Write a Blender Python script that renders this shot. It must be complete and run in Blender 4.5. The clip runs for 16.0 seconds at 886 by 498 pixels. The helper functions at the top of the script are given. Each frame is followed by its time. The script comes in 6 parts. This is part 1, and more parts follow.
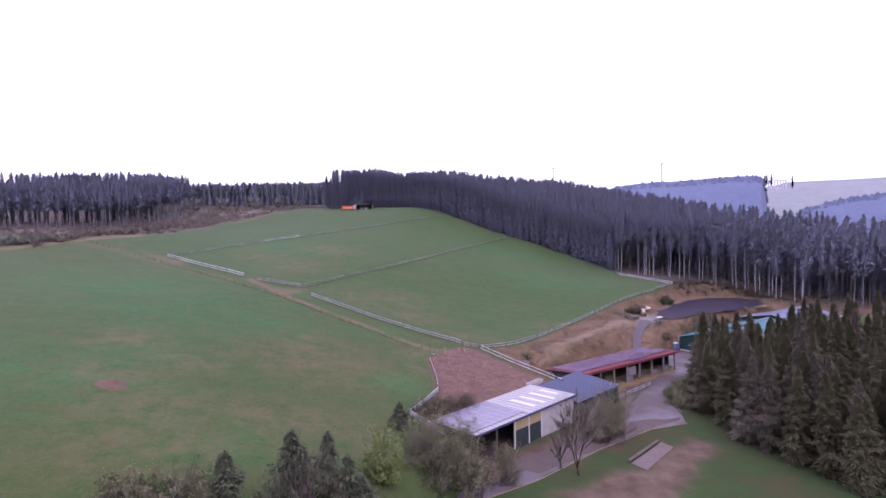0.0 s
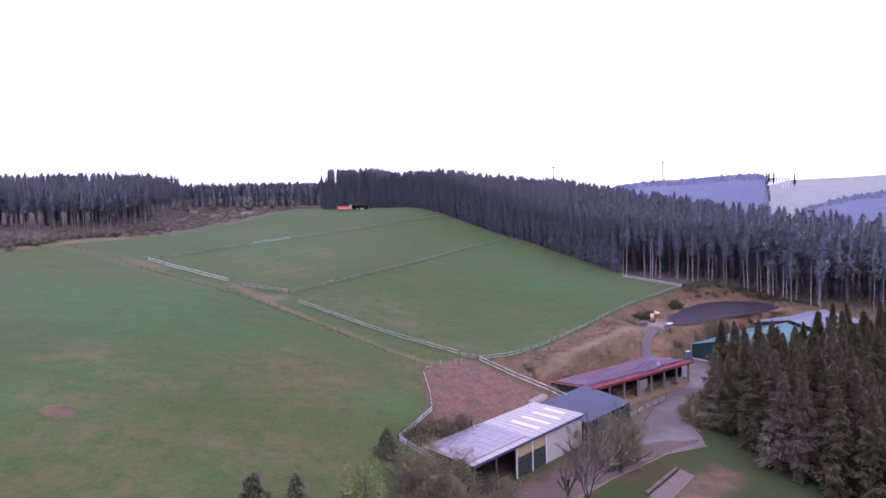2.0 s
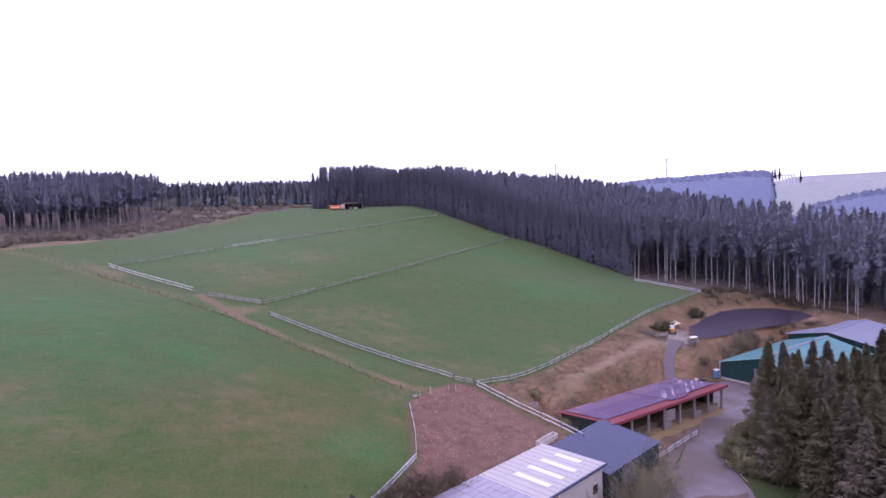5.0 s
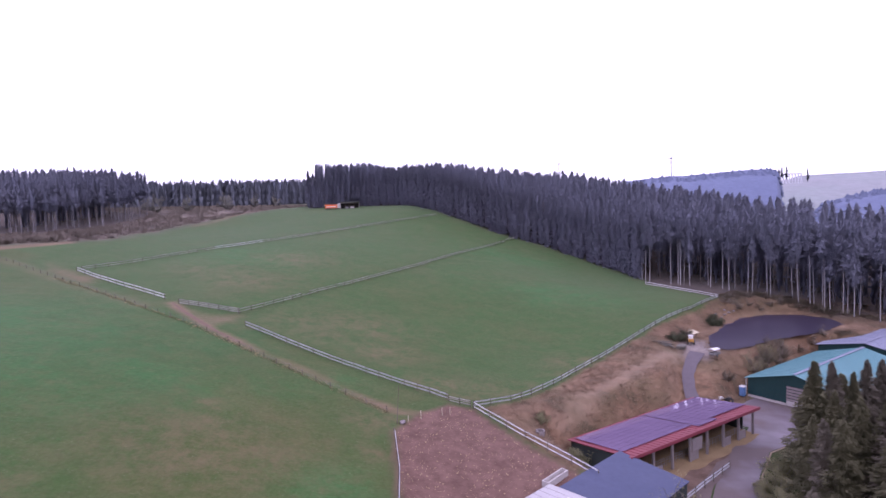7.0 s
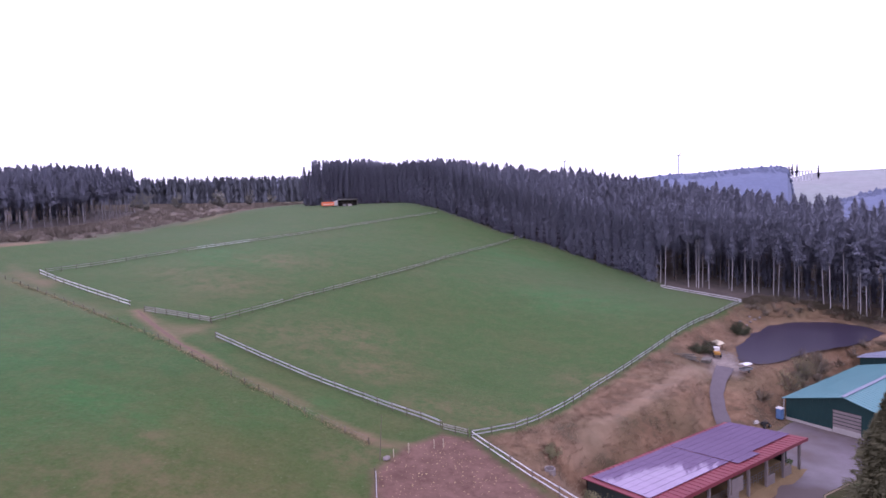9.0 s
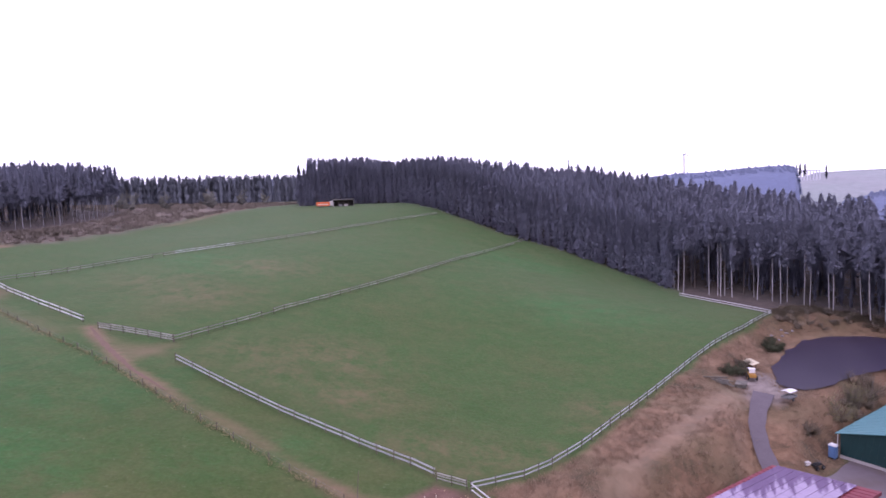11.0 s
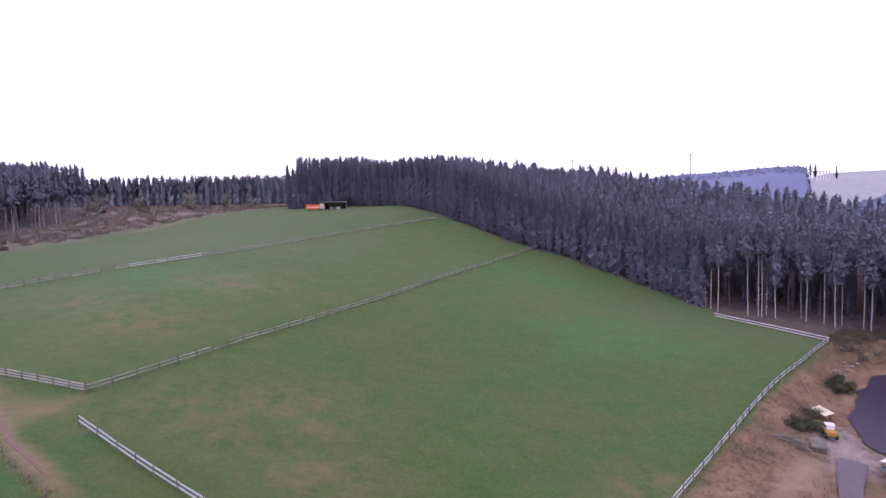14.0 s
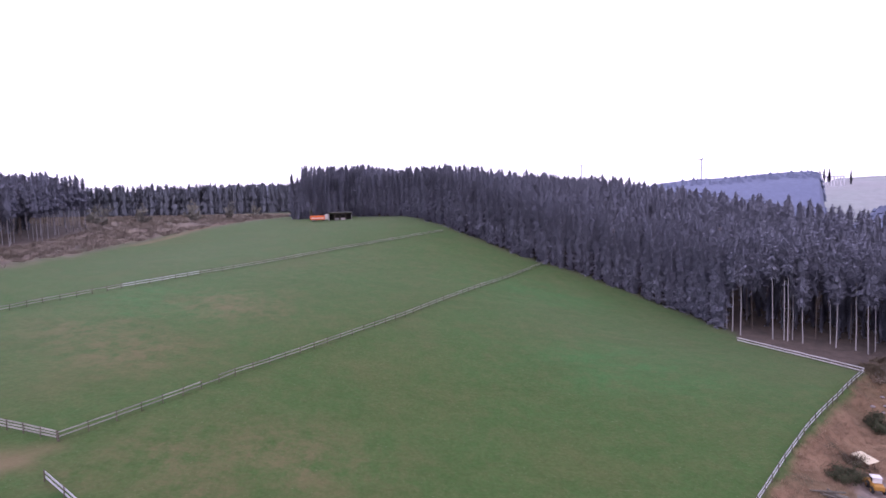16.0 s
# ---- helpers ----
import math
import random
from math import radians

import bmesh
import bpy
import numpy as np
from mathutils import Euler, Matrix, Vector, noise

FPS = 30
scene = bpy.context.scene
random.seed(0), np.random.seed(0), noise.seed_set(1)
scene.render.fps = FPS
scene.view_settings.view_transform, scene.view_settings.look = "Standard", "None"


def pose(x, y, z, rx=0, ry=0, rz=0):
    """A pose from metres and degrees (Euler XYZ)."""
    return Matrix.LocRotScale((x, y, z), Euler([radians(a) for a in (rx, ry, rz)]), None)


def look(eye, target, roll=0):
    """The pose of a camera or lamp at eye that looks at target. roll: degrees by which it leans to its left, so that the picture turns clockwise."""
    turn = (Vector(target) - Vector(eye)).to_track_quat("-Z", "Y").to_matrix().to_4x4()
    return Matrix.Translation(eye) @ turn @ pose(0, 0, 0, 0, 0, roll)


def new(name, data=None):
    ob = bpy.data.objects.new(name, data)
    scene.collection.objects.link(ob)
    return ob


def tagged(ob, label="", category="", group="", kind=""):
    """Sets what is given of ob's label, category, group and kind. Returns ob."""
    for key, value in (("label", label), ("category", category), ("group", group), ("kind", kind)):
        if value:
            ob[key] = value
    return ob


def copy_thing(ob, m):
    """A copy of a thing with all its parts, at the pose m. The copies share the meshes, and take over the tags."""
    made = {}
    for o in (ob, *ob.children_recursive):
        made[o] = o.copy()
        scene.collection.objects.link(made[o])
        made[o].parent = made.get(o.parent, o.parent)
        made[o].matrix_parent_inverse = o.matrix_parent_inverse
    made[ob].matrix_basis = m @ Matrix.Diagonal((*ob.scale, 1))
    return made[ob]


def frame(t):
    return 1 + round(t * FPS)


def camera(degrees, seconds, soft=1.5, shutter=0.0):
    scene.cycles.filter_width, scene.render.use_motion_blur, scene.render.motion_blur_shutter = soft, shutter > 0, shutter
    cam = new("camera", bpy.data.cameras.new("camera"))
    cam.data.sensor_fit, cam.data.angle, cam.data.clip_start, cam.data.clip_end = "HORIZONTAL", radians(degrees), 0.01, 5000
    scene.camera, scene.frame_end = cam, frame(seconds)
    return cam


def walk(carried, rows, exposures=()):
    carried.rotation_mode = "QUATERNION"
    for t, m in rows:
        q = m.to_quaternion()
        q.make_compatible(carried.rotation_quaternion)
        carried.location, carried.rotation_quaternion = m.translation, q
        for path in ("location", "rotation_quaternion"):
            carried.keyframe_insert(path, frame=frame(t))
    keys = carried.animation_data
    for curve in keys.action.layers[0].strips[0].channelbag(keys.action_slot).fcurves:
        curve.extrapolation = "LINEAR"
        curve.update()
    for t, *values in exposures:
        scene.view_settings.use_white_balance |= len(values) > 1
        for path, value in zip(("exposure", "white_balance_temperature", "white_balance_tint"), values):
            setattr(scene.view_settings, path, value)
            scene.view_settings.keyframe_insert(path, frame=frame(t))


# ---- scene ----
cam = camera(80.6, 16.0, 1.6)
PATH = [
    (0, (0.00, -0.00, 33.00), (0.01, 99.86, 27.81), -1.69),
    (0.5, (0.42, 2.04, 32.95), (0.40, 101.90, 27.82), -1.76),
    (1, (0.82, 4.04, 33.05), (0.64, 103.91, 27.98), -1.84),
    (1.5, (0.85, 6.42, 33.21), (0.82, 106.29, 28.10), -1.91),
    (2, (1.18, 8.99, 33.33), (1.11, 108.85, 28.08), -1.95),
    (2.5, (1.39, 11.36, 33.56), (1.43, 111.21, 28.20), -2.00),
    (3, (1.72, 14.26, 33.58), (1.74, 114.12, 28.20), -2.05),
    (3.5, (2.03, 16.91, 33.75), (1.94, 116.77, 28.35), -2.11),
    (4, (2.38, 19.78, 33.87), (2.21, 119.63, 28.42), -2.15),
    (6.5, (4.58, 34.19, 33.72), (3.76, 134.03, 28.14), -2.26),
    (7, (4.95, 37.16, 33.73), (3.95, 137.01, 28.18), -2.28),
    (7.5, (5.46, 40.29, 33.74), (4.05, 140.12, 28.10), -2.26),
    (8, (5.78, 43.36, 33.66), (4.24, 143.18, 28.02), -2.25),
    (8.5, (6.12, 46.46, 33.68), (4.41, 146.28, 27.86), -2.24),
    (9, (6.53, 49.50, 33.69), (4.56, 149.31, 27.80), -2.27),
    (9.5, (6.83, 52.73, 33.82), (4.67, 152.53, 27.91), -2.29),
    (12, (7.75, 69.26, 34.86), (5.00, 169.04, 28.82), -2.18),
    (12.5, (8.00, 72.75, 35.20), (5.11, 172.52, 29.11), -2.17),
    (13, (8.17, 76.16, 35.42), (5.18, 175.94, 29.42), -2.15),
    (13.5, (8.20, 79.63, 35.59), (5.21, 179.41, 29.73), -2.14),
    (14, (8.25, 82.85, 36.16), (5.21, 182.63, 30.26), -2.12),
    (14.5, (8.39, 85.98, 36.86), (5.30, 185.77, 31.07), -2.10),
    (15, (8.43, 88.19, 37.76), (4.95, 187.97, 32.05), -2.07),
    (15.5, (8.41, 89.10, 38.55), (4.74, 188.89, 33.21), -2.05),
    (16, (8.47, 89.26, 39.55), (3.93, 189.02, 34.38), -2.01),
]
walk(cam, [(t, look(eye, target, roll)) for t, eye, target, roll in PATH], [(0, 0.28, 5700, 43), (8, 0.28, 5700, 42), (13, 0.28, 5900, 41), (16, 0.28, 5900, 40)])

# ---- world and light: an overcast spring day ----
world = bpy.data.worlds.new("world")
scene.world = world
world.use_nodes = True
wn, wl = world.node_tree.nodes, world.node_tree.links
wn.clear()
sky = wn.new("ShaderNodeTexSky")
sky.sky_type, sky.sun_disc = "NISHITA", False
sky.sun_elevation, sky.sun_rotation = radians(48), radians(200)
sky.dust_density, sky.air_density = 4.0, 1.5
cloud = wn.new("ShaderNodeMix")
cloud.data_type = "RGBA"
cloud.inputs["Factor"].default_value = 0.86
cloud.inputs["B"].default_value = (14.5, 14.3, 15.2, 1)
wback = wn.new("ShaderNodeBackground")
wback.inputs["Strength"].default_value = 0.1
wout = wn.new("ShaderNodeOutputWorld")
wl.new(sky.outputs[0], cloud.inputs["A"])
wl.new(cloud.outputs["Result"], wback.inputs["Color"])
wl.new(wback.outputs[0], wout.inputs[0])

sun = new("sun", bpy.data.lights.new("sun", "SUN"))
sun.data.energy, sun.data.angle, sun.data.color = 0.6, radians(25), (1.0, 0.96, 0.9)
sun.matrix_world = look((0, 0, 0), (-0.25, 0.62, -0.75))


# ---- materials ----
def shader(name, rough=0.8, metal=0.0, spec=0.3):
    m = bpy.data.materials.new(name)
    m.use_nodes = True
    b = m.node_tree.nodes["Principled BSDF"]
    b.inputs["Roughness"].default_value, b.inputs["Metallic"].default_value = rough, metal
    b.inputs["Specular IOR Level"].default_value = spec
    return m, m.node_tree.nodes, m.node_tree.links, b


def noise_node(n, l, scale, detail=4, rough=0.6, stretch=None, world_space=True):
    geo = n.new("ShaderNodeNewGeometry") if world_space else n.new("ShaderNodeTexCoord")
    out = geo.outputs["Position"] if world_space else geo.outputs["Object"]
    if stretch:
        mp = n.new("ShaderNodeMapping")
        mp.inputs["Scale"].default_value = stretch
        l.new(out, mp.inputs["Vector"])
        out = mp.outputs[0]
    t = n.new("ShaderNodeTexNoise")
    t.inputs["Scale"].default_value, t.inputs["Detail"].default_value, t.inputs["Roughness"].default_value = scale, detail, rough
    l.new(out, t.inputs["Vector"])
    return t.outputs["Fac"]


def ramp(n, l, fac, stops):
    r = n.new("ShaderNodeValToRGB")
    e = r.color_ramp.elements
    for i, (p, c) in enumerate(stops):
        k = e[i] if i < 2 else e.new(p)
        k.position, k.color = p, (*c, 1)
    l.new(fac, r.inputs[0])
    return r.outputs[0]


def blend(n, l, fac, a, b, mode="MIX"):
    x = n.new("ShaderNodeMix")
    x.data_type, x.blend_type = "RGBA", mode
    for sock, v in (("Factor", fac), ("A", a), ("B", b)):
        if isinstance(v, (int, float)):
            x.inputs[sock].default_value = v
        elif isinstance(v, tuple):
            x.inputs[sock].default_value = (*v, 1)
        else:
            l.new(v, x.inputs[sock])
    return x.outputs["Result"]


def bump(n, l, b, fac, strength, distance):
    k = n.new("ShaderNodeBump")
    k.inputs["Strength"].default_value, k.inputs["Distance"].default_value = strength, distance
    l.new(fac, k.inputs["Height"])
    l.new(k.outputs[0], b.inputs["Normal"])


def plain(name, c1, c2, scale=1.5, rough=0.75, metal=0.0, fine=14.0, bumpy=0.0, spec=0.3, per_object=0.0, stretch=None):
    """Two tones mottled at a coarse and a fine scale."""
    m, n, l, b = shader(name, rough, metal, spec)
    col = blend(n, l, noise_node(n, l, scale, stretch=stretch), c1, c2)
    f = noise_node(n, l, fine, 3, stretch=stretch)
    col = blend(n, l, f, col, blend(n, l, 0.5, col, (0.35, 0.35, 0.35), "MULTIPLY"))
    if per_object:
        info = n.new("ShaderNodeObjectInfo")
        col = blend(n, l, per_object, col, ramp(n, l, info.outputs["Random"], [(0, c1), (1, c2)]))
    l.new(col, b.inputs["Base Color"])
    if bumpy:
        bump(n, l, b, f, bumpy, 0.05)
    return m


def foliage(name, dark, light, island=0.3, scale=0.25, thin_part=0.2):
    """Needles, leaves and blades: shaded by the outward direction of the plant that carries them (attribute "soft")."""
    m, n, l, b = shader(name, 0.9, 0, 0.1)
    geo = n.new("ShaderNodeNewGeometry")
    info = n.new("ShaderNodeObjectInfo")
    a = blend(n, l, geo.outputs["Random Per Island"], dark, light)
    c = blend(n, l, ramp(n, l, noise_node(n, l, scale, 3), [(0.3, (0, 0, 0)), (0.7, (1, 1, 1))]), dark, light)
    c = blend(n, l, island, c, a)
    c = blend(n, l, blend(n, l, 0.35, (0, 0, 0), info.outputs["Random"]), c, tuple(v * 0.7 for v in dark))
    l.new(c, b.inputs["Base Color"])
    soft = n.new("ShaderNodeAttribute")
    soft.attribute_name = "soft"
    turn = n.new("ShaderNodeVectorTransform")
    turn.vector_type, turn.convert_from, turn.convert_to = "NORMAL", "OBJECT", "WORLD"
    l.new(soft.outputs["Vector"], turn.inputs[0])
    l.new(turn.outputs[0], b.inputs["Normal"])
    thin = n.new("ShaderNodeBsdfTranslucent")
    l.new(c, thin.inputs["Color"])
    l.new(turn.outputs[0], thin.inputs["Normal"])
    both = n.new("ShaderNodeMixShader")
    both.inputs[0].default_value = thin_part
    l.new(b.outputs[0], both.inputs[1])
    l.new(thin.outputs[0], both.inputs[2])
    l.new(both.outputs[0], n["Material Output"].inputs[0])
    return m


# Forest needles: pale and bluish, the haze over the wood put into the colour.
SPRUCE_HAZED = foliage("spruce_needles_hazed", (0.345, 0.362, 0.462), (0.385, 0.402, 0.505), 0.08, 0.16, 0.5)
SPRUCE_YOUNG = foliage("young_spruce_needles", (0.085, 0.100, 0.062), (0.165, 0.180, 0.110))
SPRUCE_NEAR = foliage("spruce_needles_near", (0.160, 0.154, 0.092), (0.250, 0.236, 0.142), 0.18, 0.4, 0.5)
SPRUCE_BROWN = foliage("spruce_needles_brown", (0.200, 0.178, 0.140), (0.300, 0.266, 0.204), 0.18, 0.4, 0.5)
# Wood behind the clearing: its blue haze is part of the needle colour.
WOOD_HAZED = foliage("hazed_far_wood_needles", (0.245, 0.268, 0.325), (0.320, 0.344, 0.402), 0.12, 0.05, 0.5)
TWIG = foliage("bare_twigs", (0.29, 0.250, 0.212), (0.46, 0.402, 0.342), 0.3, 0.25, 0.5)
TWIG_PALE = foliage("tan_bare_twigs", (0.36, 0.310, 0.258), (0.54, 0.470, 0.390), 0.3, 0.25, 0.5)
BUD = foliage("young_leaves", (0.15, 0.20, 0.055), (0.30, 0.37, 0.12))
BUDPALE = foliage("pale_bare_crowns", (0.33, 0.325, 0.280), (0.48, 0.47, 0.41), 0.3, 0.25, 0.5)
BUDGREY = foliage("budding_twigs", (0.275, 0.262, 0.140), (0.44, 0.420, 0.245), 0.3, 0.25, 0.5)
LANE = plain("lane_asphalt", (0.090, 0.074, 0.086), (0.156, 0.130, 0.148), 0.5, 0.75, 0, 5, 0.15)
DRY_PALE = foliage("pale_dry_grass", (0.30, 0.250, 0.130), (0.46, 0.400, 0.220), 0.3, 0.12, 0.5)
DRY = foliage("dry_grass", (0.185, 0.128, 0.084), (0.34, 0.248, 0.168), scale=0.12)
SCRUB = foliage("heath_scrub", (0.140, 0.118, 0.082), (0.255, 0.218, 0.152), 0.3, 0.25, 0.4)
HEATHER = foliage("dry_heath_plants", (0.290, 0.250, 0.205), (0.450, 0.395, 0.325), 0.3, 0.12, 0.5)
GREENTUFT = foliage("green_tufts", (0.060, 0.105, 0.030), (0.16, 0.20, 0.07))
BARK = plain("bark", (0.10, 0.078, 0.065), (0.20, 0.165, 0.145), 2.0, 0.9, stretch=(1, 1, 0.2), per_object=0.3)
BARK_PALE = plain("pale_bark", (0.24, 0.228, 0.240), (0.43, 0.41, 0.43), 0.7, 0.9, stretch=(1, 1, 0.15), per_object=0.4)
RAIL = plain("galvanised_rail", (0.35, 0.36, 0.39), (0.54, 0.55, 0.58), 0.4, 0.5, 0.2, 6, per_object=0.4)
RAIL_WHITE = plain("white_rail", (0.60, 0.605, 0.625), (0.76, 0.765, 0.785), 0.4, 0.5, 0.1, 6, per_object=0.3)
RAIL_DULL = plain("weathered_rail", (0.23, 0.226, 0.210), (0.45, 0.44, 0.41), 0.25, 0.7, 0.0, 6, per_object=0.6)
DARKLEAF = foliage("dark_shrub_leaves", (0.050, 0.058, 0.036), (0.105, 0.112, 0.066))
# Uncut grass below the rails, coloured dark to double as their shade.
FOOT = foliage("shaded_grass_under_rails", (0.045, 0.040, 0.026), (0.095, 0.085, 0.052))
TRACK_DIRT = plain("red_track_dirt", (0.140, 0.092, 0.066), (0.200, 0.138, 0.102), 0.5, 0.95, 0, 3, 0.3)
POST = plain("fence_post_wood", (0.075, 0.062, 0.050), (0.16, 0.135, 0.110), 3, 0.9, per_object=0.5)
POST_PALE = plain("pale_post_wood", (0.42, 0.36, 0.26), (0.60, 0.53, 0.40), 3, 0.9)
ASPHALT, an, al, ab = shader("wet_asphalt", 0.5, 0, 0.5)
wet = noise_node(an, al, 0.10, 4, 0.55)
ac = ramp(an, al, wet, [(0.40, (0.106, 0.080, 0.078)), (0.48, (0.120, 0.098, 0.112)), (0.62, (0.156, 0.130, 0.156))])
ac = blend(an, al, ramp(an, al, noise_node(an, al, 1.6, 5, 0.7), [(0.4, (0, 0, 0)), (0.7, (0.5, 0.5, 0.5))]), ac, (0.09, 0.072, 0.070))
al.new(ac, ab.inputs["Base Color"])
al.new(ramp(an, al, wet, [(0.4, (0.8, 0.8, 0.8)), (0.62, (0.42, 0.42, 0.42))]), ab.inputs["Roughness"])
bump(an, al, ab, noise_node(an, al, 7, 3), 0.15, 0.02)
OLD_WOOD = plain("grey_old_wood", (0.085, 0.078, 0.064), (0.22, 0.205, 0.180), 2.5, 0.95, 0, 9, 0.3, per_object=0.7)
CONCRETE = plain("concrete", (0.36, 0.33, 0.32), (0.58, 0.54, 0.52), 0.6, 0.85, 0, 7, 0.1)
OLD_CONCRETE = plain("old_concrete", (0.19, 0.165, 0.165), (0.31, 0.27, 0.27), 0.5, 0.9, 0, 5, 0.15)
WHITE_SHEET = plain("white_sheet_metal", (0.38, 0.365, 0.375), (0.52, 0.50, 0.51), 0.15, 0.6, 0, 4)
WHITE_WALL = plain("white_render", (0.40, 0.375, 0.365), (0.58, 0.55, 0.53), 0.35, 0.9, 0, 3)
SLATE = plain("slate_sheet", (0.056, 0.068, 0.130), (0.082, 0.094, 0.168), 0.2, 0.6, 0, 1.5)
RED_SHEET = plain("red_sheet_metal", (0.185, 0.036, 0.052), (0.265, 0.062, 0.080), 0.3, 0.5, 0, 4)
TEAL_SHEET = plain("teal_sheet_metal", (0.085, 0.225, 0.245), (0.125, 0.29, 0.31), 0.1, 0.45, 0, 3)
GREEN_WALL = plain("dark_green_cladding", (0.010, 0.040, 0.040), (0.020, 0.062, 0.060), 0.15, 0.5, 0, 3)
BLUE_SHEET = plain("blue_grey_sheet", (0.20, 0.215, 0.30), (0.28, 0.295, 0.39), 0.15, 0.45, 0, 3)
# Near-black for walls inside open buildings: the shade there is in the colour.
DARK = plain("shaded_interior_boards", (0.018, 0.016, 0.016), (0.04, 0.034, 0.032), 1, 0.9)
BOARD_YELLOW = plain("yellowed_boards", (0.36, 0.28, 0.15), (0.50, 0.41, 0.24), 0.8, 0.8, stretch=(1, 1, 0.2))
BOARD_DARK = plain("dark_green_boards", (0.030, 0.040, 0.040), (0.055, 0.070, 0.066), 0.8, 0.7)
STRAW_DULL = plain("tan_verge", (0.24, 0.185, 0.125), (0.36, 0.285, 0.20), 0.7, 0.95, 0, 8, 0.3)
SLAB_STONE = plain("stained_slab", (0.150, 0.112, 0.108), (0.235, 0.184, 0.178), 0.6, 0.9, 0, 5, 0.2)
YARD_DIRT = plain("yard_dirt", (0.110, 0.082, 0.074), (0.168, 0.130, 0.120), 0.35, 0.9, 0, 3, 0.3)
STRAW_BROWN = plain("trampled_straw", (0.19, 0.128, 0.066), (0.33, 0.240, 0.130), 0.5, 0.95, 0, 6, 0.3)
STRAW = plain("straw", (0.38, 0.28, 0.14), (0.58, 0.46, 0.26), 0.7, 0.95, 0, 8, 0.3)
WATER, wnn, wll, wbb = shader("pond_water", 0.36, 0, 0.3)
wll.new(blend(wnn, wll, noise_node(wnn, wll, 0.06, 3), (0.016, 0.012, 0.026), (0.042, 0.033, 0.058)), wbb.inputs["Base Color"])
bump(wnn, wll, wbb, noise_node(wnn, wll, 1.6, 3), 0.12, 0.05)
PANEL, pn, pl, pb = shader("solar_glass", 0.03, 0.3, 0.4)
pl.new(blend(pn, pl, noise_node(pn, pl, 0.3, 2), (0.20, 0.142, 0.245), (0.275, 0.20, 0.33)), pb.inputs["Base Color"])
# Barn modules: the sky's pale reflection is put into their base colour.
PANEL_PALE = plain("sky_pale_roof_modules", (0.26, 0.245, 0.315), (0.36, 0.34, 0.42), 0.25, 0.25, 0.2, 3, per_object=0.3)
BLUE_PLASTIC = plain("blue_plastic", (0.10, 0.20, 0.40), (0.14, 0.26, 0.48), 1, 0.5)
WHITE_PAINT = plain("white_paint", (0.66, 0.65, 0.66), (0.80, 0.79, 0.80), 1, 0.5)
CREAM = plain("cream_paint", (0.62, 0.55, 0.38), (0.76, 0.69, 0.52), 1, 0.6)
YELLOW = plain("machine_yellow", (0.34, 0.17, 0.03), (0.46, 0.25, 0.06), 1, 0.5)
ORANGE = plain("orange_paint", (0.62, 0.11, 0.02), (0.75, 0.19, 0.05), 1, 0.5)
RUBBER = plain("black_rubber", (0.015, 0.015, 0.016), (0.04, 0.04, 0.042), 2, 0.8)
STEEL = plain("grey_steel", (0.15, 0.15, 0.155), (0.30, 0.29, 0.29), 1, 0.6, 0.3)
GLASS, gn, gl, gb = shader("window_glass", 0.08, 0.0, 0.5)
gb.inputs["Base Color"].default_value = (0.03, 0.035, 0.04, 1)
# Backdrop materials: distance haze is mixed into these base colours.
HAZE_HILL = plain("hazy_hill_wood", (0.132, 0.158, 0.258), (0.165, 0.192, 0.296), 0.02, 0.95, 0, 0.12)
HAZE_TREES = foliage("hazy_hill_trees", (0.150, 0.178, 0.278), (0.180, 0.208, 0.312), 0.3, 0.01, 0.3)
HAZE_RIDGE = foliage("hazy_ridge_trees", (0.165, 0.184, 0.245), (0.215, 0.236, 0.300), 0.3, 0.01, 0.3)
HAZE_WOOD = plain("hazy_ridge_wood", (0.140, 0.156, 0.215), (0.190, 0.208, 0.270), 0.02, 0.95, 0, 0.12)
HAZE_FIELD = plain("hazy_hill_fields", (0.245, 0.300, 0.285), (0.310, 0.295, 0.330), 0.005, 0.95, 0, 0.05)
# White turbines against the sky: their shaded grey is put into the colour.
HAZE_GREY = plain("shaded_turbine_white", (0.34, 0.34, 0.40), (0.42, 0.42, 0.48), 0.1, 0.7)
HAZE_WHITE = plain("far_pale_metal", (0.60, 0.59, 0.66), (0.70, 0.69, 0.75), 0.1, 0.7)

# ---- helpers for meshes ----


def mesh_object(name, verts, faces, mat, parent=None, label="", smooth=False):
    me = bpy.data.meshes.new(name)
    me.from_pydata([tuple(v) for v in verts], [], [tuple(int(i) for i in f) for f in faces])
    me.materials.append(mat)
    if smooth:
        me.shade_smooth()
    ob = new(name, me)
    if parent:
        ob.parent = parent
    if label:
        tagged(ob, label)
    return ob


def soften(me, normals):
    """Stores the outward directions by which foliage is shaded."""
    q = np.asarray(normals, np.float32)
    q = q / np.maximum(np.linalg.norm(q, axis=1, keepdims=True), 1e-6)
    me.attributes.new("soft", "FLOAT_VECTOR", "POINT").data.foreach_set("vector", np.ascontiguousarray(q, np.float32).ravel())


def outward(verts, centre, lift=0.35, stray=0.3, seed=1):
    """Directions away from a plant's core, with a little disorder."""
    v = np.asarray(verts, float) - np.asarray(centre, float)
    v = v / np.maximum(np.linalg.norm(v, axis=1, keepdims=True), 1e-6)
    g = np.random.RandomState(seed).normal(0, stray, v.shape)
    return v + g + np.array((0, 0, lift))


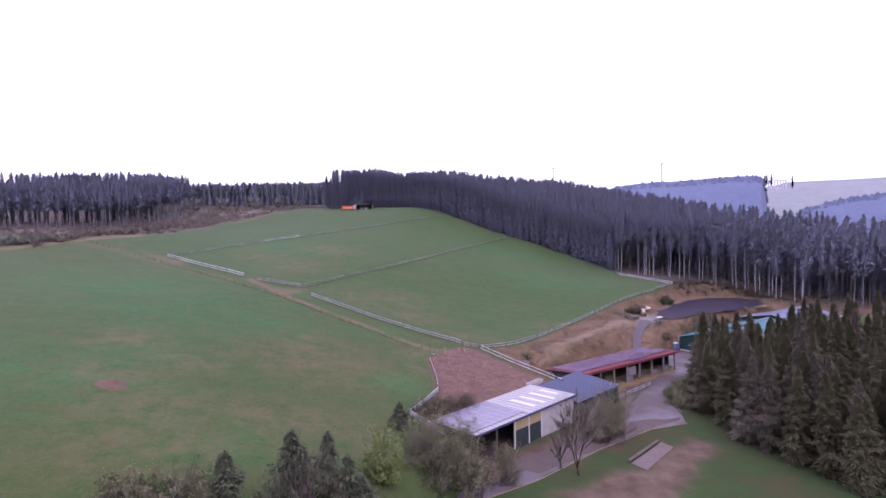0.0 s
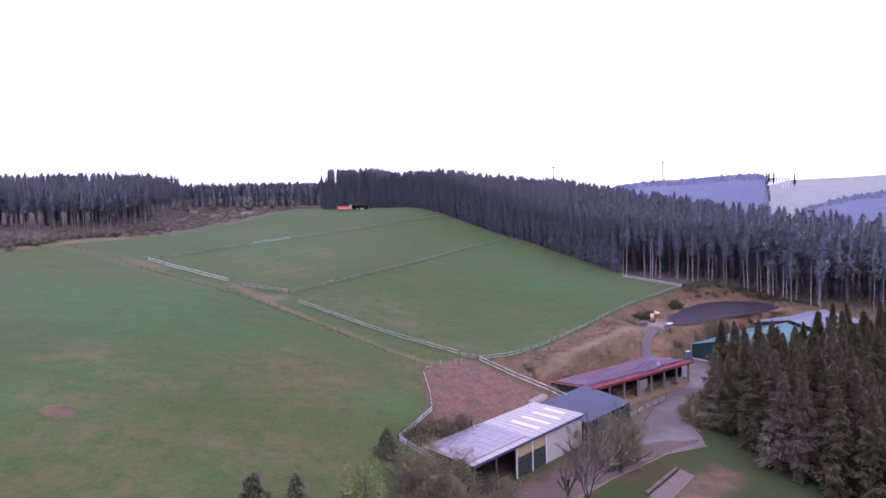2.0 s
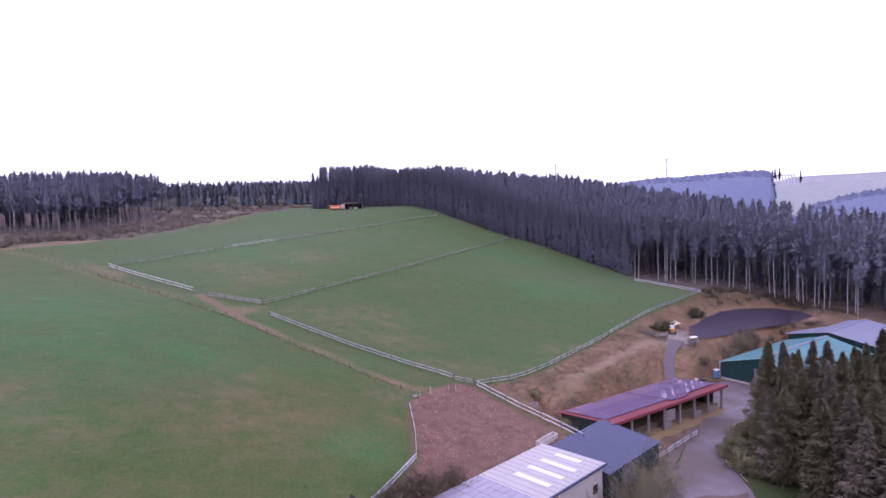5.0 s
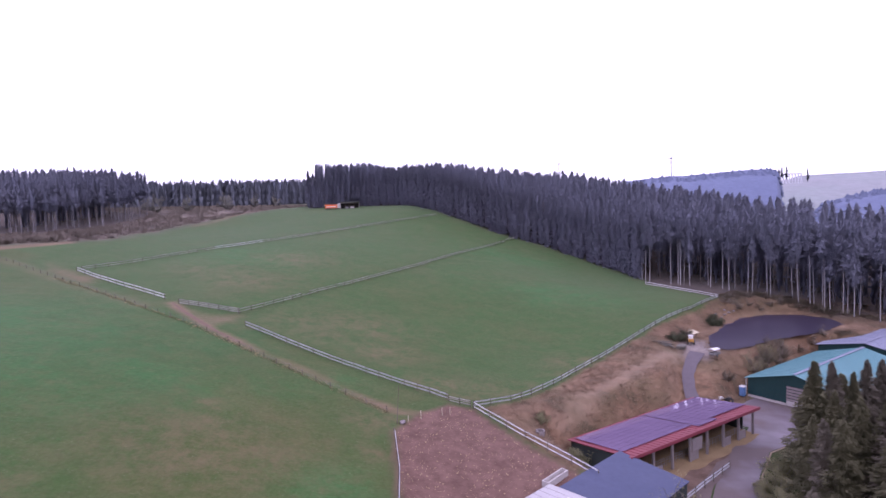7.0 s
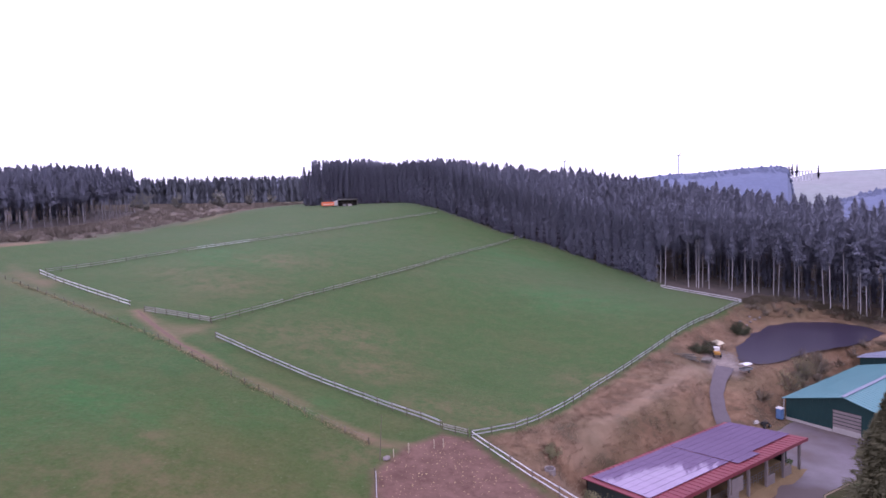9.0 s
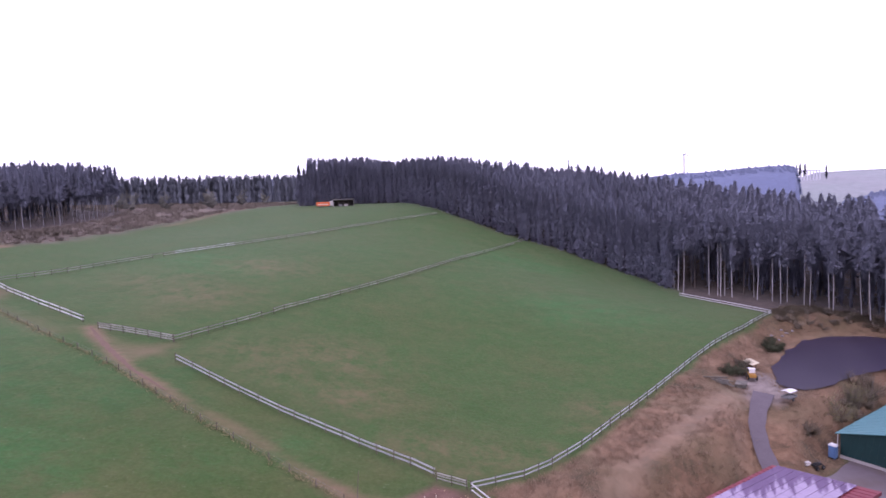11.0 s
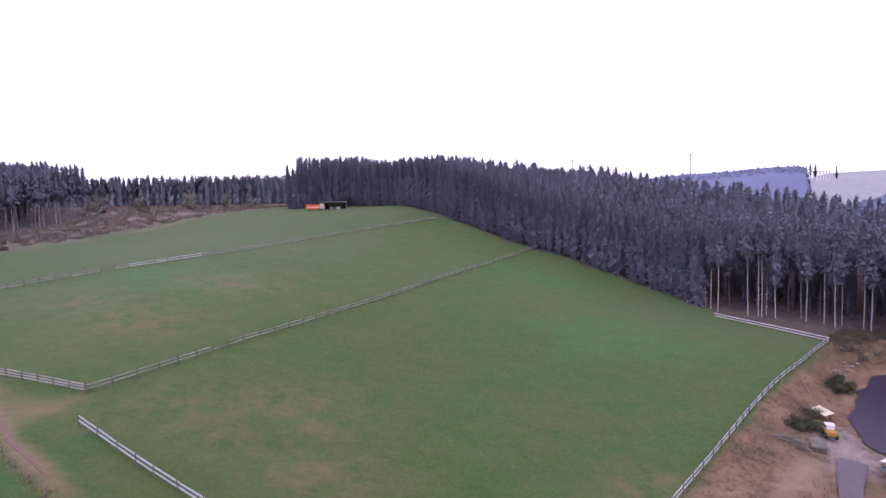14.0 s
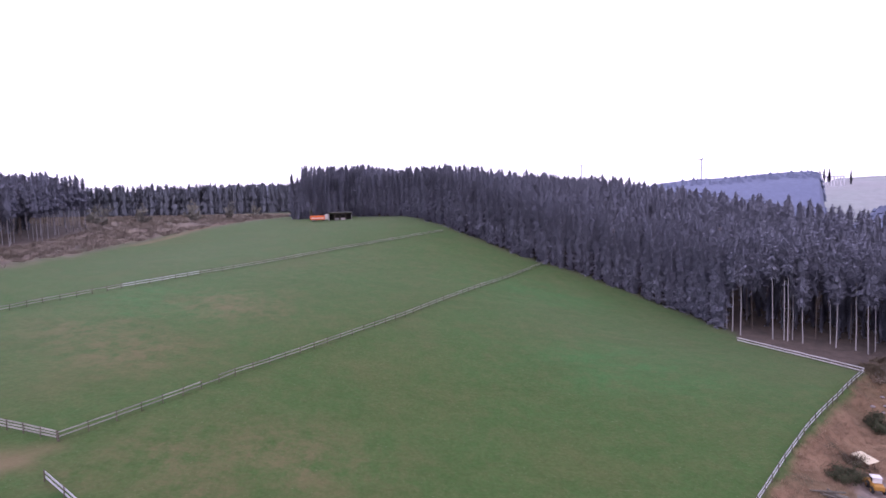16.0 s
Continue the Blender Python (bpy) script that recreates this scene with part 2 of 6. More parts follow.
def part(name, bm, mat, parent, label=""):
    """One bmesh as one mesh object under a thing or a part."""
    me = bpy.data.meshes.new(name)
    bmesh.ops.recalc_face_normals(bm, faces=bm.faces)
    bm.to_mesh(me)
    bm.free()
    me.materials.append(mat)
    ob = new(name, me)
    if parent:
        ob.parent = parent
    if label:
        tagged(ob, label)
    return ob


def shared(name, me, parent, m, label=""):
    """An object of its own on an existing mesh."""
    ob = new(name, me)
    ob.parent = parent
    ob.matrix_basis = m
    if label:
        tagged(ob, label)
    return ob


def thing(name, place, turn=0.0, label="", category="", group=""):
    e = new(name)
    e.empty_display_size = 0.2
    e.matrix_basis = pose(*place, 0, 0, turn)
    return tagged(e, label, category, group)


def box(bm, x0, x1, y0, y1, z0, z1, bevel=0.0):
    r = bmesh.ops.create_cube(bm, size=1)
    bmesh.ops.scale(bm, vec=(x1 - x0, y1 - y0, z1 - z0), verts=r["verts"])
    bmesh.ops.translate(bm, vec=((x0 + x1) / 2, (y0 + y1) / 2, (z0 + z1) / 2), verts=r["verts"])
    if bevel:
        edges = list({e for v in r["verts"] for e in v.link_edges})
        bmesh.ops.bevel(bm, geom=edges, offset=bevel, segments=1, affect="EDGES")
    return r["verts"]


def tube(bm, a, b, r0, r1=None, n=8):
    """A tapered round bar from a to b."""
    a, b = Vector(a), Vector(b)
    r = bmesh.ops.create_cone(bm, cap_ends=True, segments=n, radius1=r0, radius2=r0 if r1 is None else r1, depth=(b - a).length)
    q = (b - a).to_track_quat("Z", "Y").to_matrix().to_4x4()
    bmesh.ops.transform(bm, matrix=Matrix.Translation((a + b) / 2) @ q, verts=r["verts"])
    return r["verts"]


def slab(bm, pts, down):
    """A flat plate on four upper corners, with a thickness."""
    top = [bm.verts.new(p) for p in pts]
    low = [bm.verts.new((p[0], p[1], p[2] - down)) for p in pts]
    bm.faces.new(top)
    bm.faces.new(low[::-1])
    k = len(pts)
    for i in range(k):
        bm.faces.new((top[i], low[i], low[(i + 1) % k], top[(i + 1) % k]))


# ---- the lie of the land ----
def smooth(e0, e1, v):
    t = np.clip((v - e0) / (e1 - e0), 0, 1)
    return t * t * (3 - 2 * t)


def off_polygon(x, y, poly):
    """Distance to the edge of a polygon, negative inside."""
    d, inside = np.full(np.broadcast(x, y).shape, 1e9), np.zeros(np.broadcast(x, y).shape, bool)
    for (ax, ay), (bx, by) in zip(poly, poly[1:] + poly[:1]):
        ex, ey = bx - ax, by - ay
        t = np.clip(((x - ax) * ex + (y - ay) * ey) / (ex * ex + ey * ey), 0, 1)
        d = np.minimum(d, np.hypot(x - ax - t * ex, y - ay - t * ey))
        if ay != by:
            inside ^= ((ay > y) != (by > y)) & (x < ex * (y - ay) / (by - ay) + ax)
    return np.where(inside, -d, d)


def off_line(x, y, line):
    d = np.full(np.broadcast(x, y).shape, 1e9)
    for (ax, ay), (bx, by) in zip(line, line[1:]):
        ex, ey = bx - ax, by - ay
        t = np.clip(((x - ax) * ex + (y - ay) * ey) / (ex * ex + ey * ey), 0, 1)
        d = np.minimum(d, np.hypot(x - ax - t * ex, y - ay - t * ey))
    return d


# A broad slope, then knolls and hollows (x, y, height) of 32 m radius on it.
SLOPE = [16.21, 19.39, 2.87, 0.52, -0.99, -16.19, 3.7, 4.05, -1.16, 1.54, -4.47, -0.44, 1.45, -2.57, -0.26]
KNOLLS = [(-86, 163, -2.1), (-104, 210, -1.35), (-104, 259, -4.13), (-49, 75, 1.2), (-15, 60, 1.73), (-24, 104, 1.89), (-3, 88, -4.93), (3, 118, -2.09), (-45, 146, -0.63), (61, 170, 1.64), (86, 200, 1.2), (66, 230, -5.13), (34, 263, -1.02), (-52, 322, -0.62), (0, 300, 5.26), (10, 150, -3.05), (34, 143, -4.31), (30, 122, 5.41), (-137, 270, 0.94)]
BARN_FLOOR = [(-1.7, 82.4), (15.9, 97.9), (21.5, 91.6), (3.9, 76.1)]
YARD = [(0, 60), (2, 70), (7, 76), (14.5, 83), (24, 91.5), (31, 97.5), (36, 99), (27, 106), (23, 115), (49, 132), (57, 135), (64, 141), (90, 157), (125, 150), (125, 85), (60, 45), (20, 45)]
POND_TERRACE = [(55, 150), (60, 146), (66, 150), (84, 158), (103, 169), (108, 180), (98, 187), (86, 184), (76, 177), (68, 168), (61, 160)]


def ground(x, y):
    x, y = np.asarray(x, float), np.asarray(y, float)
    u, v = np.tanh(x / 220) * 2, np.tanh((y - 180) / 260) * 2
    z, k = 0 * x, 0
    for i in range(5):
        for j in range(5 - i):
            z = z + SLOPE[k] * u**i * v**j
            k += 1
    for a, b, h in KNOLLS:
        z = z + h * np.exp(-((x - a) ** 2 + (y - b) ** 2) / 2048)
    z = z + 4.6 * smooth(8, 52, -off_polygon(x, y, FOREST)) * smooth(0, 110, x)
    m = 1 - smooth(0, 8, off_polygon(x, y, POND_TERRACE))
    z = z * (1 - m) + 2.6 * m
    m = 1 - smooth(0, 7, off_polygon(x, y, YARD))
    z = z * (1 - m) - 3.5 * m
    t = np.clip(((x - 49) * 9.5 + (y - 131) * 20) / (9.5**2 + 20**2), 0, 1)
    m = 1 - smooth(2.2, 6, np.hypot(x - 49 - 9.5 * t, y - 131 - 20 * t))
    z = z * (1 - m) + (-3.4 + 6 * t) * m
    m = 1 - smooth(0, 0.7, off_polygon(x, y, BARN_FLOOR))
    return z * (1 - m) - 3.55 * m


def at(x, y, lift=0.0):
    return Vector((x, y, float(ground(x, y)) + lift))


FOREST = [(-72, 330), (-48, 345), (-20, 330), (-6, 300), (8, 284), (22, 272), (35, 266), (48, 261), (60, 250), (70, 236), (76, 218), (90, 210), (98, 204), (106, 193), (112, 178), (120, 170), (260, 150), (330, 260), (300, 480), (60, 520), (-66, 500)]
LEFTWOOD = [(-134, 282), (-131, 262), (-130, 235), (-132, 216), (-138, 203), (-150, 190), (-180, 178), (-260, 170), (-300, 250), (-230, 300)]
CLEARING = [(-75, 345), (-86, 325), (-97, 298), (-107, 262), (-108, 232), (-109, 212), (-118, 194), (-124, 180), (-160, 165), (-260, 165), (-260, 380), (-74, 380)]
PADDOCK = [(-4, 110), (-1, 116), (4, 121), (8, 120), (14, 111), (22, 101), (17, 98), (8, 92), (-2, 83), (-6, 81), (-1.7, 93)]
BANK = [(9, 120.6), (14.3, 123.0), (18.6, 126.1), (23.4, 130.8), (29.1, 137.2), (35.6, 144.2), (42.6, 151.6), (51.2, 160.6), (60.2, 169.6), (72.2, 181.1), (85.2, 193.4), (90, 200), (98, 203), (150, 178), (150, 157.5), (104, 159), (92, 157.2), (72, 145.5), (64.5, 141), (62, 136.5), (57, 134), (49, 131.5), (23, 115.6), (24, 106), (20, 103)]
TRACK = [(-55.2, 148.9), (-51.2, 144.9), (-47.0, 141.2), (-40.0, 135.6), (-33.0, 131.6), (-22.0, 126.2), (-14.0, 121.8), (-8.3, 118.6), (-3.3, 116.2), (1, 117)]
LUSH = [(-60, 76, 16), (-56, 106, 13), (-75, 122, 20), (-40, 112, 9), (-9, 95, 5), (30, 236, 12), (38, 190, 12), (-60, 196, 14), (-22, 118, 4), (-14, 124, 4), (-30, 66, 7)]
GATEWAY = [(-57.4, 149.7), (-52.6, 146.7), (-45.5, 145.1), (-39.3, 146.5), (-38.5, 142.1), (-41.5, 137.7), (-44.8, 139.1)]
FAR_GATEWAY = [(-100.7, 173.9), (-87.5, 165.4), (-81.0, 162.4), (-79.7, 157.7), (-90.6, 162.1)]
WORN = [(8, 124, 2.5), (13, 126.5, 2.2), (18, 131, 2), (24, 137, 2), (4, 124.5, 2.5), (32, 145, 2), (-34, 141.5, 2), (-56.4, 91, 6), (-43.2, 85.8, 5), (-25.1, 73.1, 7), (-24.5, 97.4, 11), (-36, 59.9, 8), (-50, 77, 7), (-5.3, 104.1, 2.5), (-4.5, 113, 3), (-27.4, 148.6, 6), (-21.6, 143.7, 5), (-59.7, 179.2, 8), (-42, 197.4, 9), (-26.5, 104.4, 2.5), (-29.5, 108.4, 2), (-6.3, 111.9, 4), (-9.7, 139.7, 6), (2.3, 128.6, 5), (-15.5, 152.6, 8), (-49.6, 172.8, 9), (12, 128, 5), (30, 143, 5), (-40, 70, 8), (-20, 72, 9), (-32, 62, 6)]
FORECOURT = [(6.5, 76.7), (5, 70), (7.5, 70.6), (13.9, 75.2), (26.7, 82.2), (33, 90), (36, 96), (31, 97), (26.2, 92), (20.2, 88), (15.5, 84), (8.5, 79)]
BARE_LAWN = [(13, 64.5), (15.6, 67.6), (21.2, 71.6), (25.6, 73.6), (28.4, 72.4), (35.4, 79.8), (39.3, 83.2), (41.6, 80.3), (38.2, 75.8), (32.6, 70.2), (28.5, 64), (24, 58), (13, 58)]
HEATHPATH = [(-128.8, 152.0), (-126.7, 160.1), (-125.9, 166.9), (-124.7, 174.3), (-122.7, 180.2), (-120.5, 186.5), (-117.6, 193.9), (-115.1, 201.4)]
CLEARPATH = [(-104.4, 262), (-101.5, 275.7), (-99.7, 291.5), (-97.4, 306.7), (-89.3, 336.9), (-75.7, 357.7)]
FARPATH = [(-128, 175), (-105.6, 169), (-91.4, 161), (-74, 152), (-60, 145)]


def spaced(lo, hi, a, b, step, growth):
    """Even steps between a and b, growing ever wider outside."""
    mid = list(np.arange(a, b + step / 2, step))
    s, v = step, a
    low = []
    while v > lo:
        s *= growth
        v -= s
        low.append(v)
    s, v = step, mid[-1]
    top = []
    while v < hi:
        s *= growth
        v += s
        top.append(v)
    return np.array(low[::-1] + mid + top)


gx, gy = spaced(-4200, 4200, -112, 112, 1.0, 1.1), spaced(-1500, 4600, 50, 235, 1.0, 1.06)
GX, GY = np.meshgrid(gx, gy)
GZ = ground(GX, GY)
rough_ground = np.random.RandomState(3).rand(*GX.shape)
soft_ground = sum(np.roll(rough_ground, (i, j), (0, 1)) for i in range(-2, 3) for j in range(-2, 3)) / 25
soft_ground = np.clip(0.5 + (soft_ground - 0.5) * 3.5, 0, 1)
bank_mask = np.clip(1 - smooth(-1.0, 0.8, off_polygon(GX, GY, BANK) + 1.2 * (soft_ground - 0.5)), 0, 1)
GZ = GZ + (rough_ground - 0.5) * (0.05 + 0.30 * bank_mask)
nx, ny = len(gx), len(gy)
idx = np.arange(nx * ny).reshape(ny, nx)
quads = np.stack([idx[:-1, :-1], idx[:-1, 1:], idx[1:, 1:], idx[1:, :-1]], -1).reshape(-1, 4)
gm = bpy.data.meshes.new("ground")
gm.vertices.add(nx * ny)
gm.vertices.foreach_set("co", np.stack([GX, GY, GZ], -1).ravel())
gm.loops.add(quads.size)
gm.loops.foreach_set("vertex_index", quads.ravel())
gm.polygons.add(len(quads))
gm.polygons.foreach_set("loop_start", np.arange(0, quads.size, 4))
gm.update()
gm.validate()
gm.shade_smooth()
near = np.hypot(GX, GY - 180) < 420
masks = {
    "bank": bank_mask,
    "soil": 1 - smooth(-0.8, 0.7, off_polygon(GX, GY, PADDOCK)),
    "wood": np.maximum.reduce([1 - smooth(-1, 1, off_polygon(GX, GY, [(72.6, 216), (79, 205), (85.2, 194.4), (92, 199), (98, 200), (106, 191), (112, 178), (120, 170), (140, 190), (100, 230), (76, 225)])), 1 - smooth(-3, 4, off_polygon(GX, GY, FOREST)), 1 - smooth(-4, 5, off_polygon(GX, GY, LEFTWOOD))]),
    "heath": 1 - smooth(-7, 4, off_polygon(GX, GY, CLEARING) + 5 * (soft_ground - 0.5)),
    "track": np.maximum.reduce([(0.85 - 0.45 * smooth(-40, -26, GX) + 0.35 * smooth(-16, -5, GX)) * (1 - smooth(0.1, 1.9, off_line(GX, GY, TRACK) + 1.3 * (soft_ground - 0.5) + 0.35 * smooth(-40, -26, GX))), 0.5 * (1 - smooth(-3.0, 1.5, off_polygon(GX, GY, GATEWAY) + 2.5 * (soft_ground - 0.5))), 0.6 * (1 - smooth(-4, 2, off_polygon(GX, GY, FAR_GATEWAY) + 3 * (soft_ground - 0.5))), 0.2 * (1 - smooth(0.5, 3.5, off_line(GX, GY, FARPATH))), 0.75 * (1 - smooth(0.8, 3.2, off_line(GX, GY, HEATHPATH))), 0.45 * (1 - smooth(0.4, 2.4, off_line(GX, GY, CLEARPATH)))]),
    "worn": np.maximum.reduce([np.exp(-(((GX - a) / 1.5) ** 2 + (GY - b) ** 2) / (r * r)) for a, b, r in WORN]),
    "lush": np.maximum.reduce([np.exp(-(((GX - a) / 1.4) ** 2 + (GY - b) ** 2) / (r * r)) for a, b, r in LUSH]),
    "yard": 1 - smooth(-1, 2, off_polygon(GX, GY, YARD)),
    "trod": 1 - smooth(0.3, 2.6, off_line(GX, GY, [(22, 120), (30, 128), (36, 134), (42, 139.5), (48, 145), (55, 151.5), (58, 155)]) - 0.9 * smooth(30, 56, GX) + 1.6 * (soft_ground - 0.5)),
    "apron": 1 - smooth(-1.2, 1.6, off_polygon(GX, GY, [(55.8, 149), (59.6, 147.6), (63.2, 150.5), (64.2, 154.4), (65.4, 160.7), (62, 162.3), (57.8, 157.5)]) + 1.2 * (soft_ground - 0.5)),
    "mud": np.maximum.reduce([1 - smooth(-1, 1.5, off_polygon(GX, GY, [(31, 97), (36, 104), (45, 112), (54, 118.5), (53, 121), (44, 116), (33, 108.5), (28, 105)]) + 1.5 * (soft_ground - 0.5)), 1 - smooth(-1.5, 2.5, off_polygon(GX, GY, FORECOURT) + 2 * (soft_ground - 0.5)), 0.9 * (1 - smooth(-1.5, 2.0, off_polygon(GX, GY, BARE_LAWN) + 2.5 * (soft_ground - 0.5)))]),
    "meadow": smooth(-1, 1, (GY - 121) + 0.52 * (GX - 4)),
}
for key, values in masks.items():
    gm.attributes.new(key, "FLOAT", "POINT").data.foreach_set("value", np.clip(values, 0, 1).astype(np.float32).ravel())

GROUND, n, l, b = shader("meadow_and_soil", 0.95, 0, 0.1)


def mask(key):
    a = n.new("ShaderNodeAttribute")
    a.attribute_name = key
    return a.outputs["Fac"]


big, mid, fine = noise_node(n, l, 0.022, 3), noise_node(n, l, 0.16, 4), noise_node(n, l, 1.9, 4, 0.7)
lush = ramp(n, l, big, [(0.36, (0.064, 0.082, 0.023)), (0.50, (0.046, 0.084, 0.021)), (0.64, (0.035, 0.090, 0.024))])
grass = blend(n, l, ramp(n, l, mid, [(0.42, (0, 0, 0)), (0.72, (0.6, 0.6, 0.6))]), lush, (0.078, 0.085, 0.029))
field = ramp(n, l, noise_node(n, l, 0.035, 5, 0.65), [(0.34, (0.048, 0.088, 0.024)), (0.5, (0.041, 0.091, 0.023)), (0.68, (0.062, 0.089, 0.028))])
grass = blend(n, l, mask("meadow"), grass, field)
lushf = n.new("ShaderNodeMath")
lushf.operation = "MULTIPLY"
l.new(mask("lush"), lushf.inputs[0])
l.new(ramp(n, l, noise_node(n, l, 0.11, 6, 0.7, (1, 2.2, 1)), [(0.30, (0, 0, 0)), (0.56, (0.95, 0.95, 0.95))]), lushf.inputs[1])
grass = blend(n, l, lushf.outputs[0], grass, (0.032, 0.116, 0.030))
streak = ramp(n, l, noise_node(n, l, 0.07, 6, 0.72, (1, 2.6, 1)), [(0.42, (0, 0, 0)), (0.66, (0.6, 0.6, 0.6))])
grass = blend(n, l, streak, grass, (0.036, 0.074, 0.017))
dull = ramp(n, l, noise_node(n, l, 0.10, 6, 0.75, (1.3, 1.8, 1)), [(0.50, (0, 0, 0)), (0.70, (0.28, 0.28, 0.28))])
grass = blend(n, l, dull, grass, (0.094, 0.090, 0.040))
grass = blend(n, l, ramp(n, l, noise_node(n, l, 0.42, 5, 0.75), [(0.45, (0, 0, 0)), (0.7, (0.5, 0.5, 0.5))]), grass, (0.086, 0.100, 0.038))
grass = blend(n, l, ramp(n, l, fine, [(0.38, (0, 0, 0)), (0.68, (0.8, 0.8, 0.8))]), grass, blend(n, l, 0.55, grass, (0.42, 0.44, 0.30), "MULTIPLY"))
fleck = ramp(n, l, noise_node(n, l, 2.6, 2, 0.6), [(0.66, (0, 0, 0)), (0.74, (0.45, 0.45, 0.45))])
grass = blend(n, l, fleck, grass, (0.135, 0.165, 0.085))
patchy = ramp(n, l, noise_node(n, l, 0.05, 6, 0.7), [(0.50, (0, 0, 0)), (0.74, (0.22, 0.22, 0.22))])
grass = blend(n, l, patchy, grass, (0.092, 0.088, 0.042))
wornf = n.new("ShaderNodeMath")
wornf.operation = "MULTIPLY"
l.new(mask("worn"), wornf.inputs[0])
l.new(ramp(n, l, noise_node(n, l, 0.28, 6, 0.75), [(0.38, (0, 0, 0)), (0.62, (0.55, 0.55, 0.55))]), wornf.inputs[1])
grass = blend(n, l, wornf.outputs[0], grass, (0.145, 0.105, 0.060))
heath = ramp(n, l, noise_node(n, l, 0.09, 5, 0.7), [(0.36, (0.074, 0.060, 0.050)), (0.5, (0.118, 0.092, 0.074)), (0.66, (0.160, 0.132, 0.100))])
bankc = ramp(n, l, noise_node(n, l, 0.22, 5, 0.75), [(0.34, (0.066, 0.048, 0.028)), (0.48, (0.142, 0.086, 0.052)), (0.66, (0.215, 0.138, 0.086))])
bankc = blend(n, l, ramp(n, l, noise_node(n, l, 0.07, 4, 0.6), [(0.46, (0, 0, 0)), (0.68, (0.65, 0.65, 0.65))]), bankc, (0.088, 0.078, 0.042))
soil = ramp(n, l, noise_node(n, l, 0.5, 5, 0.7), [(0.35, (0.094, 0.052, 0.041)), (0.6, (0.152, 0.088, 0.070))])
litter = ramp(n, l, noise_node(n, l, 0.4, 4), [(0.35, (0.050, 0.038, 0.034)), (0.65, (0.090, 0.066, 0.056))])
trackc = ramp(n, l, mid, [(0.35, (0.160, 0.098, 0.066)), (0.65, (0.215, 0.138, 0.094))])
yardc = ramp(n, l, noise_node(n, l, 0.12, 4), [(0.36, (0.056, 0.054, 0.021)), (0.50, (0.036, 0.057, 0.016)), (0.64, (0.034, 0.070, 0.016))])
mudc = ramp(n, l, noise_node(n, l, 0.3, 5), [(0.36, (0.086, 0.054, 0.040)), (0.64, (0.158, 0.106, 0.080))])
col = blend(n, l, mask("heath"), grass, heath)
col = blend(n, l, mask("track"), col, trackc)
col = blend(n, l, mask("yard"), col, yardc)
col = blend(n, l, mask("bank"), col, bankc)
col = blend(n, l, mask("mud"), col, mudc)
col = blend(n, l, blend(n, l, 0.35, (0, 0, 0), mask("trod")), col, ramp(n, l, noise_node(n, l, 0.5, 4), [(0.35, (0.19, 0.138, 0.098)), (0.65, (0.285, 0.212, 0.152))]))
col = blend(n, l, mask("apron"), col, ramp(n, l, noise_node(n, l, 0.9, 4), [(0.35, (0.15, 0.122, 0.110)), (0.65, (0.235, 0.195, 0.180))]))
col = blend(n, l, mask("soil"), col, soil)
col = blend(n, l, mask("wood"), col, litter)
l.new(col, b.inputs["Base Color"])
# Sheen pales grass seen at a low angle, standing in for distance haze.
b.inputs["Sheen Weight"].default_value, b.inputs["Sheen Roughness"].default_value = 0.085, 0.45
b.inputs["Sheen Tint"].default_value = (0.95, 1.0, 0.95, 1)
bump(n, l, b, fine, 0.5, 0.12)
gm.materials.append(GROUND)
tagged(new("ground", gm), "rolling green pasture with worn brown patches and a dry grass bank", "ground", "", "structure")

# ---- roads, yard and pond ----


def draped(name, line, widths, mat, lift, label, category, step=1.0, jag=0.1):
    """A strip of paving along a line, laid on the ground."""
    pts = []
    for (a, wa), (b, wb) in zip(zip(line, widths), zip(line[1:], widths[1:])):
        k = max(1, int(math.dist(a, b) / step))
        pts += [(a[0] + (b[0] - a[0]) * i / k, a[1] + (b[1] - a[1]) * i / k, wa + (wb - wa) * i / k) for i in range(k)]
    pts.append((*line[-1], widths[-1]))
    verts, faces, across = [], [], 5
    for i, (x, y, wd) in enumerate(pts):
        p, q = pts[max(i - 1, 0)], pts[min(i + 1, len(pts) - 1)]
        d = Vector((q[0] - p[0], q[1] - p[1])).normalized()
        wd *= 1 + jag * noise.noise((x * 0.9, y * 0.9, 3.0))
        for j in range(across):
            s = (j / (across - 1) - 0.5) * wd
            vx, vy = x - d.y * s, y + d.x * s
            verts.append((vx, vy, float(ground(vx, vy)) + lift))
    for i in range(len(pts) - 1):
        for j in range(across - 1):
            k = i * across + j
            faces.append((k, k + across, k + across + 1, k + 1))
    return tagged(mesh_object(name, verts, faces, mat, smooth=True), label, category, "", "structure")


def flat_area(name, outline, z, mat, label, category, jag=0.3):
    bm = bmesh.new()
    pts = []
    for a, b in zip(outline, outline[1:] + outline[:1]):
        k = max(1, int(math.dist(a, b) / 1.5))
        for i in range(k):
            x, y = a[0] + (b[0] - a[0]) * i / k, a[1] + (b[1] - a[1]) * i / k
            pts.append((x + jag * noise.noise((x * 0.3, y * 0.3, 1.0)), y + jag * noise.noise((x * 0.3, y * 0.3, 7.0)), z))
    vs = [bm.verts.new(p) for p in pts]
    bmesh.ops.triangle_fill(bm, use_beauty=True, edges=[bm.edges.new((p, q)) for p, q in zip(vs, vs[1:] + vs[:1])])
    for f in bm.faces:
        if f.normal.z < 0:
            f.normal_flip()
    return tagged(part(name, bm, mat, None), label, category, "", "structure")


